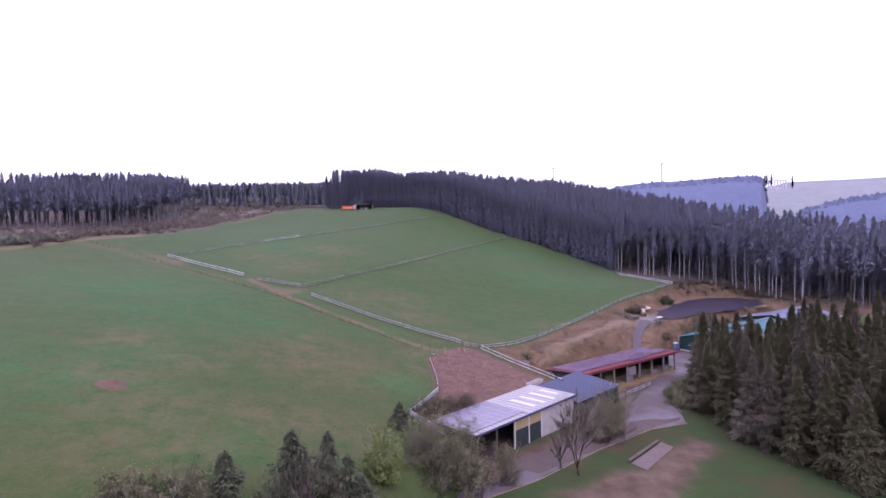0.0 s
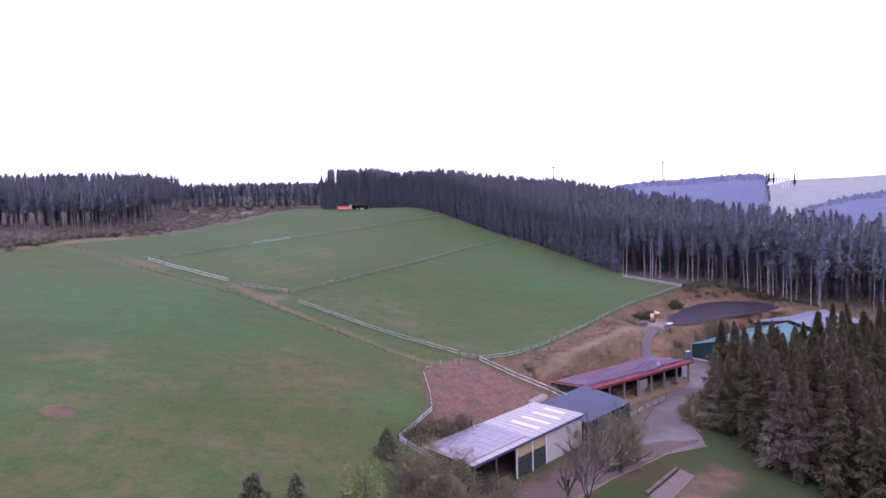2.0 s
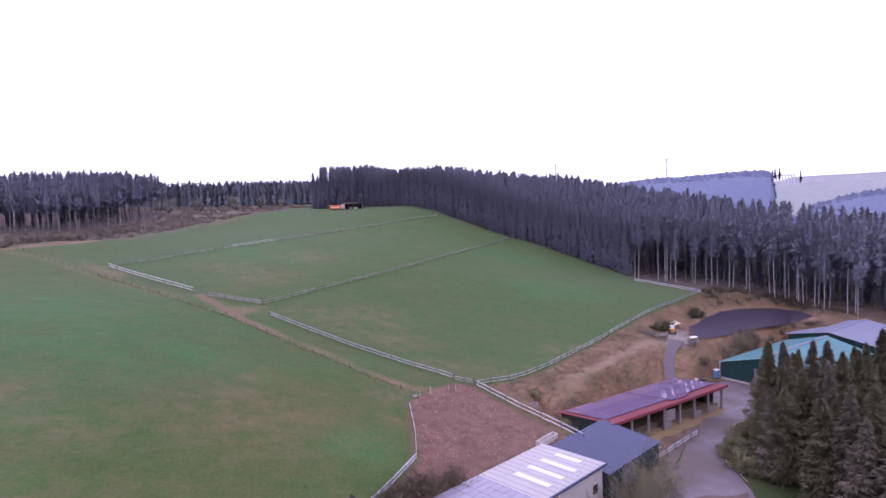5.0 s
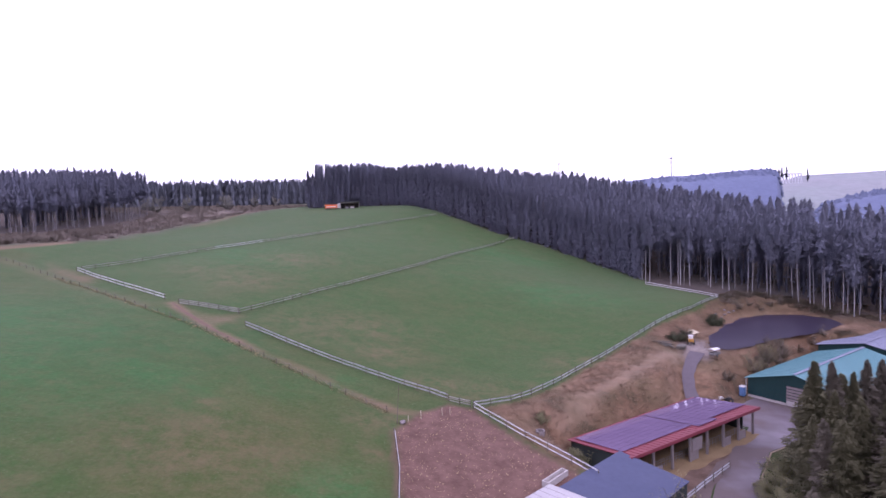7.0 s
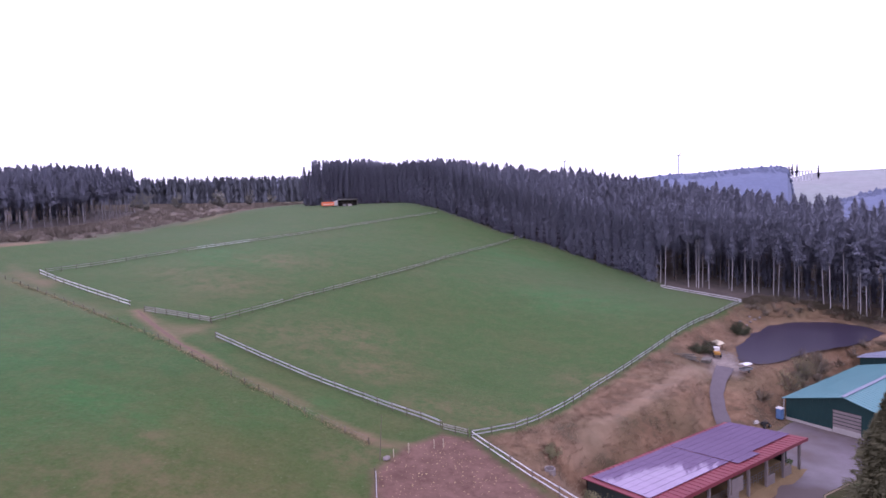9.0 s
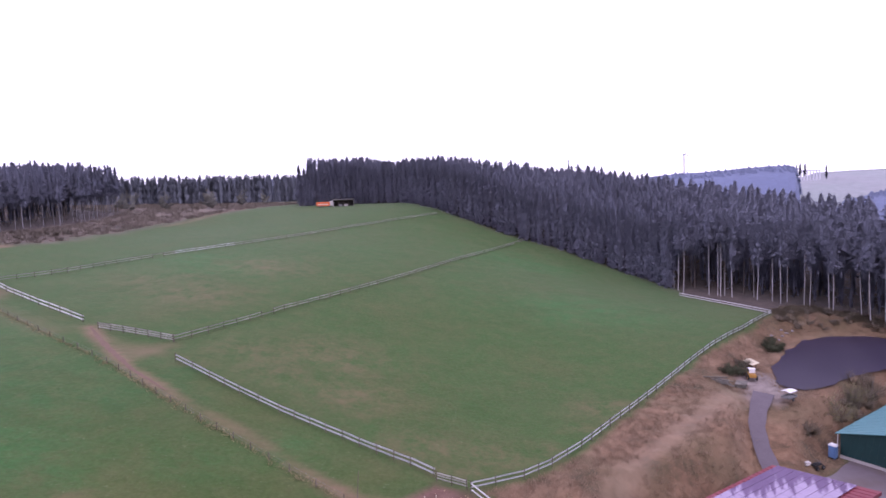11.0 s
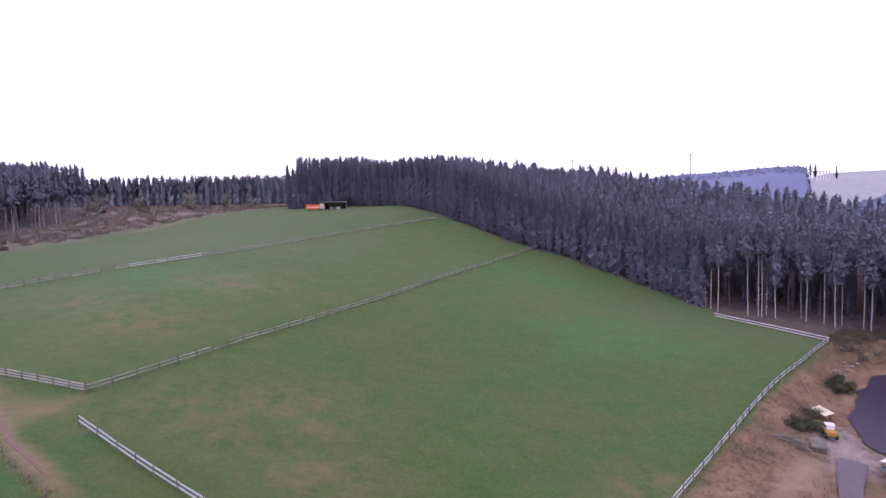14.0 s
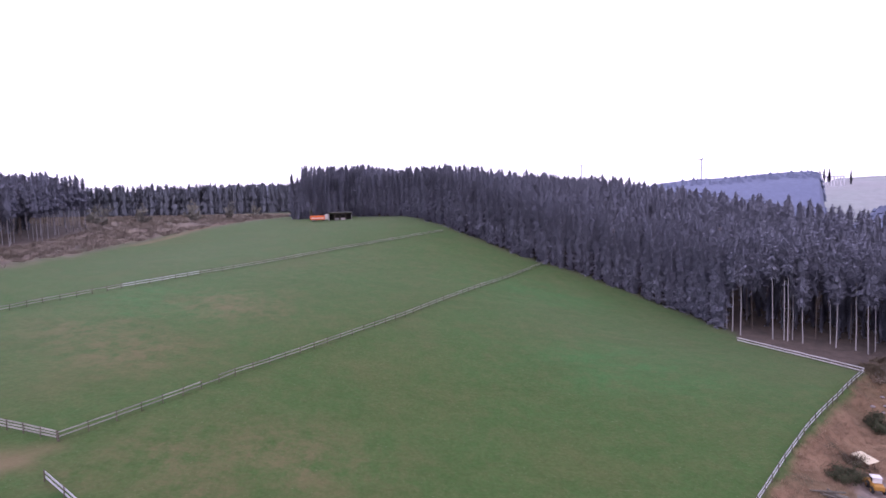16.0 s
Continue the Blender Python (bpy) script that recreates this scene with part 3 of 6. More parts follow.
road = flat_area("road", [(-6, 61), (4.7, 67), (12.2, 71.4), (23.7, 80.6), (28.2, 83.5), (34.5, 87.7), (41.7, 89.8), (43, 95), (43.3, 101), (46.6, 107.7), (52.3, 115), (60, 119), (73, 118), (78, 124), (72.5, 127), (63.8, 138.5), (58, 134), (49.5, 131.5), (48.5, 129), (55, 124.5), (44.1, 112.5), (39, 104.8), (32.5, 94.4), (27.9, 88.2), (19, 80.2), (12, 75), (4.2, 70.5), (-8, 64.5)], -3.455, ASPHALT, "damp grey asphalt farm road widening into a yard", "road", 0.35)
for i, line in enumerate(([(4.7, 66.7), (12.2, 71.1), (23.7, 80.3), (28.2, 83.2), (34.5, 87.4), (41.9, 89.6)], [(43.3, 95), (43.6, 101), (46.9, 107.6), (52.6, 114.8), (60, 118.7)])):
    draped("road_edge", line, [0.22] * len(line), STRAW_DULL, 0.08, "narrow tan kerb strip along the farm road", "kerb", 0.8)
yard_dirt = flat_area("yard_dirt", [(9.5, 77.5), (14.0, 79.6), (19.5, 84.2), (25.0, 88.4), (31.0, 90.4), (36.0, 91.6), (41.2, 92.2), (41.4, 91.0), (36.3, 89.2), (33.0, 87.4), (28.6, 84.6), (22.8, 80.8), (17.4, 75.8), (13.4, 73.6), (10.6, 74.8), (7.8, 72.6)], -3.435, YARD_DIRT, "brown dirt spread over the road before the barn", "dirt", 1.6)
verge_dirt = flat_area("verge_dirt", [(46.0, 114.6), (43.2, 112.4), (39.2, 108.0), (35.2, 102.6), (31.6, 96.6), (33.0, 95.6), (35.8, 99.8), (38.4, 104.2), (41.4, 108.2), (45.0, 112.6)], -3.43, YARD_DIRT, "trodden brown earth between the stable and the road", "dirt", 1.0)
pond_road = draped("pond_road", [(48.8, 129.5), (50.0, 134), (51.2, 138.5), (53, 143), (55.6, 147), (58.5, 150.5)], [2.8, 2.3, 2.2, 2.3, 2.5, 3.2], LANE, 0.22, "narrow purple-grey asphalt lane climbing to the pond", "road")
pond = flat_area("pond", [(63.6, 156), (68, 164), (75, 172), (81, 178.5), (87, 184), (95, 186.5), (103.2, 185.5), (107.5, 179), (106.2, 171.6), (95, 163.8), (79, 157.6), (70, 152), (65.4, 150.8), (63.4, 152.5)], 2.84, WATER, "still dark violet farm pond with a bare rim", "water", 0.8)
pond["kind"] = "structure"

dirt_track = draped("dirt_track", TRACK[:5], [0.3, 0.7, 0.9, 0.6, 0.2], TRACK_DIRT, 0.05, "narrow trodden track of bare red-brown earth", "track", 0.7, 0.6)

# ---- farm buildings ----
# Local axes of each: x along the long side, -y towards the yard, z from the yard's level.


def panel_mesh(w, h):
    bm = bmesh.new()
    box(bm, 0, w - 0.025, 0, h - 0.035, 0, 0.035)
    me = bpy.data.meshes.new("solar_panel")
    bm.to_mesh(me)
    bm.free()
    me.materials.append(PANEL)
    return me


def sheet_roof(name, x0, x1, y0, z0, y1, z1, mat, parent, label="", ribs=0.9, thick=0.12):
    """A sloping sheet-metal roof, its raised seams folded out of the one sheet."""
    k = int((x1 - x0) / ribs)
    line = [(x0, -thick), (x0, 0.0)]
    for i in range(1, k):
        x = x0 + (x1 - x0) * i / k
        line += [(x - 0.05, 0.0), (x - 0.03, 0.06), (x + 0.03, 0.06), (x + 0.05, 0.0)]
    line += [(x1, 0.0), (x1, -thick)]
    bm = bmesh.new()
    a = [bm.verts.new((x, y0, z0 + d)) for x, d in line]
    b = [bm.verts.new((x, y1, z1 + d)) for x, d in line]
    for i in range(len(line)):
        j = (i + 1) % len(line)
        bm.faces.new((a[i], a[j], b[j], b[i]))
    bm.faces.new(a)
    bm.faces.new(b[::-1])
    return part(name, bm, mat, parent, label)


# open-fronted cattle stable
stable = thing("open_stable", (22.6, 115.6, -3.5), 31.4, "long open-fronted cattle stable with a red sheet roof and solar panels", "stable")
SL, SW, SB, SF = 30.5, 11.3, 2.9, 4.5
sheet_roof("roof", -0.4, SL + 0.5, 0.4, SB - 0.05, -SW - 0.3, SF, RED_SHEET, stable, "red sheet-metal roof")
bm = bmesh.new()
box(bm, -0.4, SL + 0.5, -SW - 0.36, -SW - 0.28, SF - 0.42, SF + 0.04)
part("fascia", bm, RED_SHEET, stable, "red metal eaves board")
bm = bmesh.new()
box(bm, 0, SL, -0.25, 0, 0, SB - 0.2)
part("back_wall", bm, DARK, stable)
bm = bmesh.new()
box(bm, 0.2, SL - 0.2, -SW + 0.2, -0.25, -0.1, 0.08)
part("floor", bm, STRAW_BROWN, stable, "straw-strewn floor")
for x in (0, SL - 0.2):
    bm = bmesh.new()
    v = [bm.verts.new(p) for p in ((x, -0.25, 0), (x, -SW + 2.2, 0), (x, -SW + 2.2, SF - 0.5), (x, -0.25, SB - 0.2))]
    f = bm.faces.new(v)
    r = bmesh.ops.extrude_face_region(bm, geom=[f])
    bmesh.ops.translate(bm, vec=(0.2, 0, 0), verts=[g for g in r["geom"] if isinstance(g, bmesh.types.BMVert)])
    part("side_wall", bm, BOARD_DARK, stable)
bm = bmesh.new()
box(bm, -0.16, 0.16, -0.16, 0.16, 0, SF - 0.3, 0.02)
post_me = part("post", bm, OLD_CONCRETE, stable).data
bpy.data.objects.remove([o for o in stable.children if o.name.startswith("post")][0])
for i in range(8):
    shared("post", post_me, stable, pose(0.6 + i * (SL - 1.2) / 7, -SW + 0.25, 0))
bm = bmesh.new()
box(bm, -0.9, 0.9, -0.12, 0.12, 0, 1.35, 0.03)
wall_me = part("half_wall", bm, OLD_CONCRETE, stable).data
bpy.data.objects.remove([o for o in stable.children if o.name.startswith("half_wall")][0])
for i in (1, 3, 5, 6):
    shared("half_wall", wall_me, stable, pose(1.7 + i * (SL - 1.2) / 7, -SW + 0.3, 0))
for i in range(7):
    bm = bmesh.new()
    a, c = 0.8 + i * (SL - 1.2) / 7, 0.4 + (i + 1) * (SL - 1.2) / 7
    for z in (0.55, 0.95, 1.3):
        tube(bm, (a, -SW + 1.4, z), (c, -SW + 1.4, z), 0.035, n=6)
    for k in range(6):
        tube(bm, (a + (c - a) * k / 5, -SW + 1.4, 0), (a + (c - a) * k / 5, -SW + 1.4, 1.35), 0.03, n=6)
    part("feed_barrier", bm, STEEL, stable, "grey steel feed barrier")
bm = bmesh.new()
box(bm, 0.3, SL - 0.3, -SW + 0.1, -SW + 0.35, SF - 0.75, SF - 0.42)
part("lintel_beam", bm, BOARD_DARK, stable)
bm = bmesh.new()
box(bm, 13.4, 15.8, -SW + 0.02, -SW + 0.1, 1.5, 3.4)
part("notice_board", bm, OLD_CONCRETE, stable, "grey sheet hung between two posts")
for ax0, cols, rows, width, raised in ((0.4, 9, 8, 1.72, 0.12), (16.05, 9, 8, 1.63, 0.16)):
    pm = panel_mesh(width, 1.12)
    for c in range(cols):
        for r in range(rows + (1 if ax0 > 10 and c < 3 else 0)):
            y = -0.45 - (r + 1) * 1.12
            z = SB + (SF - SB) * (0.4 - y) / (SW + 0.7) + raised
            shared("solar_panel", pm, stable, pose(ax0 + c * width, y, z, -7.8))

straw_strip = flat_area("straw_strip", [(31, 105.5), (36, 108.6), (45, 114.4), (53, 119.7), (55, 122), (52.5, 122.6), (44, 117.5), (35, 112), (30, 108)], -3.44, STRAW_BROWN, "trampled brown straw along the stable front", "straw", 1.3)

# barn with a bright sheet roof
barn = thing("barn", (-2.3, 82.4, -3.5), 41.5, "white barn with pale sheet roof, solar panels and open bay", "barn")
BL, BW, BB, BF = 24.6, 9.6, 4.7, 5.2
sheet_roof("roof", -0.3, BL + 0.3, 0.3, BB, -BW - 0.4, BF, WHITE_SHEET, barn, "pale weathered sheet-metal roof", 1.05)
bm = bmesh.new()
box(bm, -0.3, BL + 0.3, -BW - 0.46, -BW - 0.38, BF - 0.32, BF + 0.04)
part("gutter_board", bm, SLATE, barn)
# Back wall in dark boards puts the open bay's shade into its colour.
bm = bmesh.new()
box(bm, 0, BL, -0.3, 0, 0, BB - 0.15)
part("back_wall", bm, BOARD_DARK, barn)
bm = bmesh.new()
box(bm, 0.25, 15.5, -BW + 0.2, -0.3, -0.1, 0.08)
part("floor", bm, YARD_DIRT, barn, "bare earth floor of the open bay")
bm = bmesh.new()
box(bm, 0, 0.25, -BW + 0.1, -0.3, 0, BB - 0.15)
part("side_wall", bm, BOARD_DARK, barn)
bm = bmesh.new()
box(bm, BL - 0.3, BL, -BW + 0.31, -0.3, 0, BB - 0.15)
part("side_wall", bm, WHITE_WALL, barn)
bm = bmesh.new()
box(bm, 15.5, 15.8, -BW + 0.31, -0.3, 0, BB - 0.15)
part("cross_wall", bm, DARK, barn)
bm = bmesh.new()
for x0, x1, z0, z1 in ((15.5, 22.4, 0, BF - 0.3), (22.4, 23.6, 0, 1.7), (22.4, 23.6, 2.9, BF - 0.3), (23.6, BL, 0, BF - 0.3)):
    box(bm, x0, x1, -BW, -BW + 0.3, z0, z1)
part("front_wall", bm, WHITE_WALL, barn, "stained white rendered wall")
bm = bmesh.new()
box(bm, 22.4, 23.6, -BW + 0.1, -BW + 0.16, 1.7, 2.9)
w = part("window", bm, GLASS, barn, "small dark window")
bm = bmesh.new()
for q in ((22.4, 23.6, 1.7, 1.78), (22.4, 23.6, 2.82, 2.9), (22.4, 22.48, 1.78, 2.82), (23.52, 23.6, 1.78, 2.82), (22.97, 23.03, 1.78, 2.82)):
    box(bm, q[0], q[1], -BW + 0.05, -BW + 0.1, q[2], q[3])
part("frame", bm, POST, w)
for i in range(25):
    x = 8.8 + i * 0.26
    bm = bmesh.new()
    box(bm, x, x + 0.25, -BW + 0.02, -BW + 0.06, 3.1, BF - 0.35)
    part("board", bm, BOARD_YELLOW, barn)
for i in range(2):
    bm = bmesh.new()
    x = 8.85 + i * 3.3
    box(bm, x, x + 3.2, -BW + 0.05, -BW + 0.12, 0.1, 3.05)
    d = part("sliding_door", bm, BOARD_DARK, barn, "dark green sliding door")
    for k in range(5):
        bm = bmesh.new()
        box(bm, x + 0.1 + k * 0.72, x + 0.16 + k * 0.72, -BW + 0.03, -BW + 0.05, 0.15, 3.0)
        part("batten", bm, BOARD_DARK, d)
    bm = bmesh.new()
    box(bm, x + 2.85, x + 2.95, -BW - 0.02, -BW + 0.03, 1.1, 1.4)
    part("handle", bm, STEEL, d)
for x in (0.1, 4.4, 8.58, 12.06, 15.28):
    bm = bmesh.new()
    box(bm, x, x + 0.2, -BW - 0.02, -BW + 0.2, 0, BF - 0.35)
    part("post", bm, WHITE_PAINT if x > 8 else POST, barn)
for i in range(8):
    for r in range(8):
        y = 0.1 - (r + 1) * 1.12
        z = BB + (BF - BB) * (0.3 - y) / (BW + 0.7) + 0.1
        if i == 0 and r == 0:
            bm2 = panel_mesh(1.45, 1.12)
            bm2.materials[0] = PANEL_PALE
        shared("solar_panel", bm2, barn, pose(0.0 + i * 1.47, y, z, -3.0))
for i, (x, y0, y1) in enumerate(((14.8, -8.4, -3.0), (17.4, -8.4, -3.0), (20.0, -8.4, -3.0), (22.6, -7.4, -3.4))):
    bm = bmesh.new()
    z = lambda y: BB + (BF - BB) * (0.3 - y) / (BW + 0.7) + 0.07
    slab(bm, [(x, y0, z(y0)), (x + 0.9, y0, z(y0)), (x + 0.9, y1, z(y1)), (x, y1, z(y1))], 0.04)
    part("skylight", bm, RAIL_WHITE, barn, "milky plastic skylight strip")
bm = bmesh.new()
box(bm, 11.6, 11.72, -BW - 0.4, 0.3, BB + 0.02, BB + 0.06)
bmesh.ops.rotate(bm, cent=(0, 0.3, BB), matrix=Matrix.Rotation(radians(-2.8), 3, "X"), verts=bm.verts)
part("roof_joint", bm, STEEL, barn)
bm = bmesh.new()
box(bm, -0.4, BL + 0.4, -BW - 0.56, -BW - 0.42, BF - 0.18, BF + 0.02)
part("gutter", bm, SLATE, barn, "dark gutter along the front eaves")
bm = bmesh.new()
tube(bm, (11.4, -0.2, BB), (11.3, -0.2, BB + 2.2), 0.04, 0.02, 6)
part("vent_pipe", bm, STEEL, barn, "thin dark pipe above the roof")

# slate-blue lean-to between barn and stable
shed = thing("lean_to_shed", (17.4, 98.3, -3.5), 41.5, "low shed with a slate-blue sheet roof", "shed")
sheet_roof("roof", -0.2, 13.6, 0.3, 4.6, -9.2, 3.7, SLATE, shed, "slate-blue sheet roof", 7.5)
for q in ((0, 13.4, -0.25, 0, 0, 4.45), (0, 0.25, -8.8, -0.25, 0, 3.6), (13.15, 13.4, -8.8, -0.25, 0, 3.6), (0, 3.2, -9.0, -8.8, 0, 3.5), (7.2, 13.4, -9.0, -8.8, 0, 3.5)):
    bm = bmesh.new()
    box(bm, *q)
    part("wall", bm, BOARD_DARK, shed)
bm = bmesh.new()
box(bm, 3.2, 7.2, -8.95, -8.85, 0, 3.2)
part("door", bm, STEEL, shed, "grey sliding door")

# big riding-hall-like green hall with a second behind it


def hall(name, place, turn, length, width, eave, ridge, wall, roof, label):
    h = thing(name, place, turn, label, "hall")
    for s in (0, 1):
        y0, y1 = (0.5, -width / 2) if s == 0 else (-width - 0.5, -width / 2)
        e = eave - 0.5 * (ridge - eave) / (width / 2)
        sheet_roof("roof", -0.5, length + 0.5, y0, e, y1, ridge, roof, h)
    bm = bmesh.new()
    box(bm, -0.5, length + 0.5, -width / 2 - 0.28, -width / 2 + 0.28, ridge + 0.02, ridge + 0.10)
    part("ridge_cap", bm, BLUE_SHEET, h, "pale ridge cap")
    for x, door in ((0, True), (length - 0.2, False)):
        bm = bmesh.new()
        d0, d1, dh = (-6.9, -10.8, 3.9) if door else (-width / 2, -width / 2, 0)
        up = lambda y: eave - 0.12 + (ridge - eave) * (1 - abs(y + width / 2) / (width / 2))
        runs = [[(0, 0.5), (d0, 0.5), (d0, up(d0)), (0, up(0))], [(d0, dh), (d0, up(d0)), (-width / 2, up(-width / 2)), (d1, up(d1)), (d1, dh)], [(d1, 0.5), (d1, up(d1)), (-width, up(-width)), (-width, 0.5)]]
        if not door:
            runs = [[(0, 0.5), (0, up(0)), (-width / 2, up(-width / 2)), (-width, up(-width)), (-width, 0.5)]]
        for run in runs:
            f = bm.faces.new([bm.verts.new((x, y, z)) for y, z in run])
            r = bmesh.ops.extrude_face_region(bm, geom=[f])
            bmesh.ops.translate(bm, vec=(0.2, 0, 0), verts=[g for g in r["geom"] if isinstance(g, bmesh.types.BMVert)])
        part("gable_wall", bm, wall, h)
        y = -0.1
        while door and y - 0.8 > -width:
            if not d1 - 0.75 < y - 0.4 < d0 + 0.4:
                bm = bmesh.new()
                slab(bm, [(-0.04, y, up(y)), (-0.004, y, up(y)), (-0.004, y - 0.78, up(y - 0.78)), (-0.04, y - 0.78, up(y - 0.78))], 0.1)
                for v in bm.verts:
                    if v.co.z < min(up(y), up(y - 0.78)) - 0.02 and all(abs(v.co.z - up(q)) > 0.02 for q in (y, y - 0.78)):
                        v.co.z = 0.52
                part("cladding_panel", bm, wall, h)
            y -= 0.82
    for y in (-0.2, -width):
        bm = bmesh.new()
        box(bm, 0.2, length - 0.2, y, y + 0.2, 0.5, eave - 0.1)
        part("side_wall", bm, wall, h)
    bm = bmesh.new()
    box(bm, -0.05, length + 0.05, -0.25, 0.05, 0, 0.5)
    box(bm, -0.05, length + 0.05, -width - 0.05, -width + 0.25, 0, 0.5)
    box(bm, -0.05, 0.25, -6.9, -0.25, 0, 0.5)
    box(bm, -0.05, 0.25, -width + 0.25, -10.8, 0, 0.5)
    part("plinth", bm, CONCRETE, h, "pale concrete plinth")
    return h


green_hall = hall("green_hall", (63.2, 139.4, -3.5), 33, 30, 17, 3.9, 6.3, GREEN_WALL, TEAL_SHEET, "large dark green metal hall with a teal roof")
bm = bmesh.new()
box(bm, 0.06, 0.14, -10.78, -6.92, 0.0, 0.95)
part("door_sill_wall", bm, CONCRETE, green_hall, "pale concrete lower door panel")
bm = bmesh.new()
box(bm, 0.13, 0.17, -10.78, -6.92, 0.95, 3.9)
part("door_leaf", bm, BOARD_DARK, green_hall, "dark leaf of the hall door")
for k in range(5):
    bm = bmesh.new()
    box(bm, 0.05, 0.12, -10.76, -6.94, 1.0 + k * 0.58, 1.42 + k * 0.58, 0.01)
    part("door_slat", bm, plain("weathered_door_slats", (0.20, 0.165, 0.165), (0.36, 0.31, 0.31), 0.5, 0.7) if k == 0 else bpy.data.materials["weathered_door_slats"], green_hall)
bm = bmesh.new()
box(bm, -0.08, -0.03, -13.3, -12.2, 0.15, 2.2)
sd_ = part("side_door", bm, WHITE_PAINT, green_hall, "white side door")
bm = bmesh.new()
box(bm, -0.1, -0.08, -13.0, -12.5, 1.2, 1.9)
part("door_pane", bm, GLASS, sd_)
bm = bmesh.new()
tube(bm, (-0.1, 0.3, 0.2), (-0.1, 0.3, 3.7), 0.05, n=6)
part("downpipe", bm, WHITE_PAINT, green_hall)
rear_hall = hall("rear_hall", (90.5, 158.5, -3.5), 33, 22, 18, 4.9, 6.7, GREEN_WALL, BLUE_SHEET, "farther hall with a blue-grey sheet roof")

# ---- fences ----
bm = bmesh.new()
prof = [(0.0, 0.155), (0.045, 0.125), (0.045, 0.06), (0.0, 0.03), (0.0, -0.03), (0.045, -0.06), (0.045, -0.125), (0.0, -0.155)]
for x in (0, 1):
    for y, z in prof:
        bm.verts.new((x, y, z))
    for y, z in prof:
        bm.verts.new((x, y - 0.02, z))
bm.verts.ensure_lookup_table()
for i in range(7):
    bm.faces.new([bm.verts[k] for k in (i, i + 1, 17 + i, 16 + i)])
    bm.faces.new([bm.verts[k] for k in (8 + i, 24 + i, 25 + i, 9 + i)])
for i in (0, 7):
    bm.faces.new([bm.verts[k] for k in (i, 8 + i, 24 + i, 16 + i)])
bmesh.ops.recalc_face_normals(bm, faces=bm.faces)
BEAM = {}
for key, mat in (("bright", RAIL), ("white", RAIL_WHITE), ("dull", RAIL_DULL)):
    me = bpy.data.meshes.new("rail")
    bm.to_mesh(me)
    me.materials.append(mat)
    BEAM[key] = me
bm.free()


def post_mesh(h, r, mat, n=6):
    bm = bmesh.new()
    tube(bm, (0, 0, -0.3), (0, 0, h), r, r * 0.9, n)
    me = bpy.data.meshes.new("post")
    bm.to_mesh(me)
    bm.free()
    me.materials.append(mat)
    return me


POSTS = {"wood": post_mesh(1.32, 0.06, POST), "low": post_mesh(0.95, 0.06, POST), "pale": post_mesh(1.3, 0.07, POST_PALE)}


def along(line, spacing):
    """Points at about even spacing along a line."""
    out = []
    for a, b in zip(line, line[1:]):
        k = max(1, round(math.dist(a, b) / spacing))
        out += [(a[0] + (b[0] - a[0]) * i / k, a[1] + (b[1] - a[1]) * i / k) for i in range(k)]
    return out + [line[-1]]


def rail_fence(name, line, label, spacing=3.2, heights=(0.55, 1.05), beam="bright", posts="wood", size=1.0, skip=0.0, seed=1, new_rails=(0, 0)):
    rs = random.Random(seed)
    pts = [at(x, y) for x, y in along(line, spacing)]
    f = thing(name, pts[0], 0, label, "fence")
    o = Matrix.Translation(-pts[0])
    for p in pts:
        shared("post", POSTS[posts], f, o @ pose(*p, rs.uniform(-3, 3), rs.uniform(-3, 3), rs.uniform(0, 90)))
    for p, q in zip(pts, pts[1:]):
        for h in heights:
            if rs.random() < skip:
                continue
            a, b = p + Vector((0, 0, h + rs.uniform(-0.03, 0.03))), q + Vector((0, 0, h + rs.uniform(-0.03, 0.03)))
            d = b - a
            m = Matrix.Translation(a - pts[0]) @ d.to_track_quat("X", "Z").to_matrix().to_4x4() @ Matrix.Translation((0, 0.1, 0))
            shared("rail", BEAM["white" if new_rails[0] < p.x < new_rails[1] else beam], f, m @ Matrix.Diagonal((d.length * 1.01, 1.0, size, 1)))
    return f


FENCE_1 = [(-88.2, 168.6), (-82, 180), (-77.3, 190.4), (-69.7, 203.4), (-61, 215.7), (-50, 229.8), (-38.3, 245), (-31, 253.6), (-22, 261.6), (-14, 268.6), (0, 281)]
FENCE_2 = [(-40, 147.2), (-35.6, 156), (-28.6, 169), (-18, 184.5), (-5.5, 202.3), (11.8, 230.8), (34, 264)]
FENCE_R = [(8, 120.4), (11, 121.8), (14.5, 123.5), (18.4, 126.5), (23.2, 131.2), (28.9, 137.6), (35.4, 144.6), (42.4, 152.0), (51.0, 161.0), (60.0, 170.0), (72.0, 181.5), (85.3, 193.4)]
rail_fence("paddock_fence", [(-88.6, 167.3), (-81.5, 162.8), (-70.3, 156.8), (-57.6, 150.5)], "bright double guard rails on posts beside the track", 3.6, heights=(0.45, 1.08), size=0.66, beam="white")
rail_fence("paddock_fence", [(-53.4, 148.2), (-46.7, 147.7), (-40.2, 147.2)], "weathered grey rail fence with a gate end", 2.4, beam="dull", heights=(0.4, 0.75, 1.1), seed=2, size=0.6)
rail_fence("paddock_fence", FENCE_1, "long weathered rail fence dividing the upper pasture", 3.2, beam="dull", skip=0.015, seed=3, size=0.46, new_rails=(-71, -60))
rail_fence("paddock_fence", FENCE_2, "long weathered rail fence across the middle pasture", 3.1, beam="dull", skip=0.03, seed=4, size=0.46)
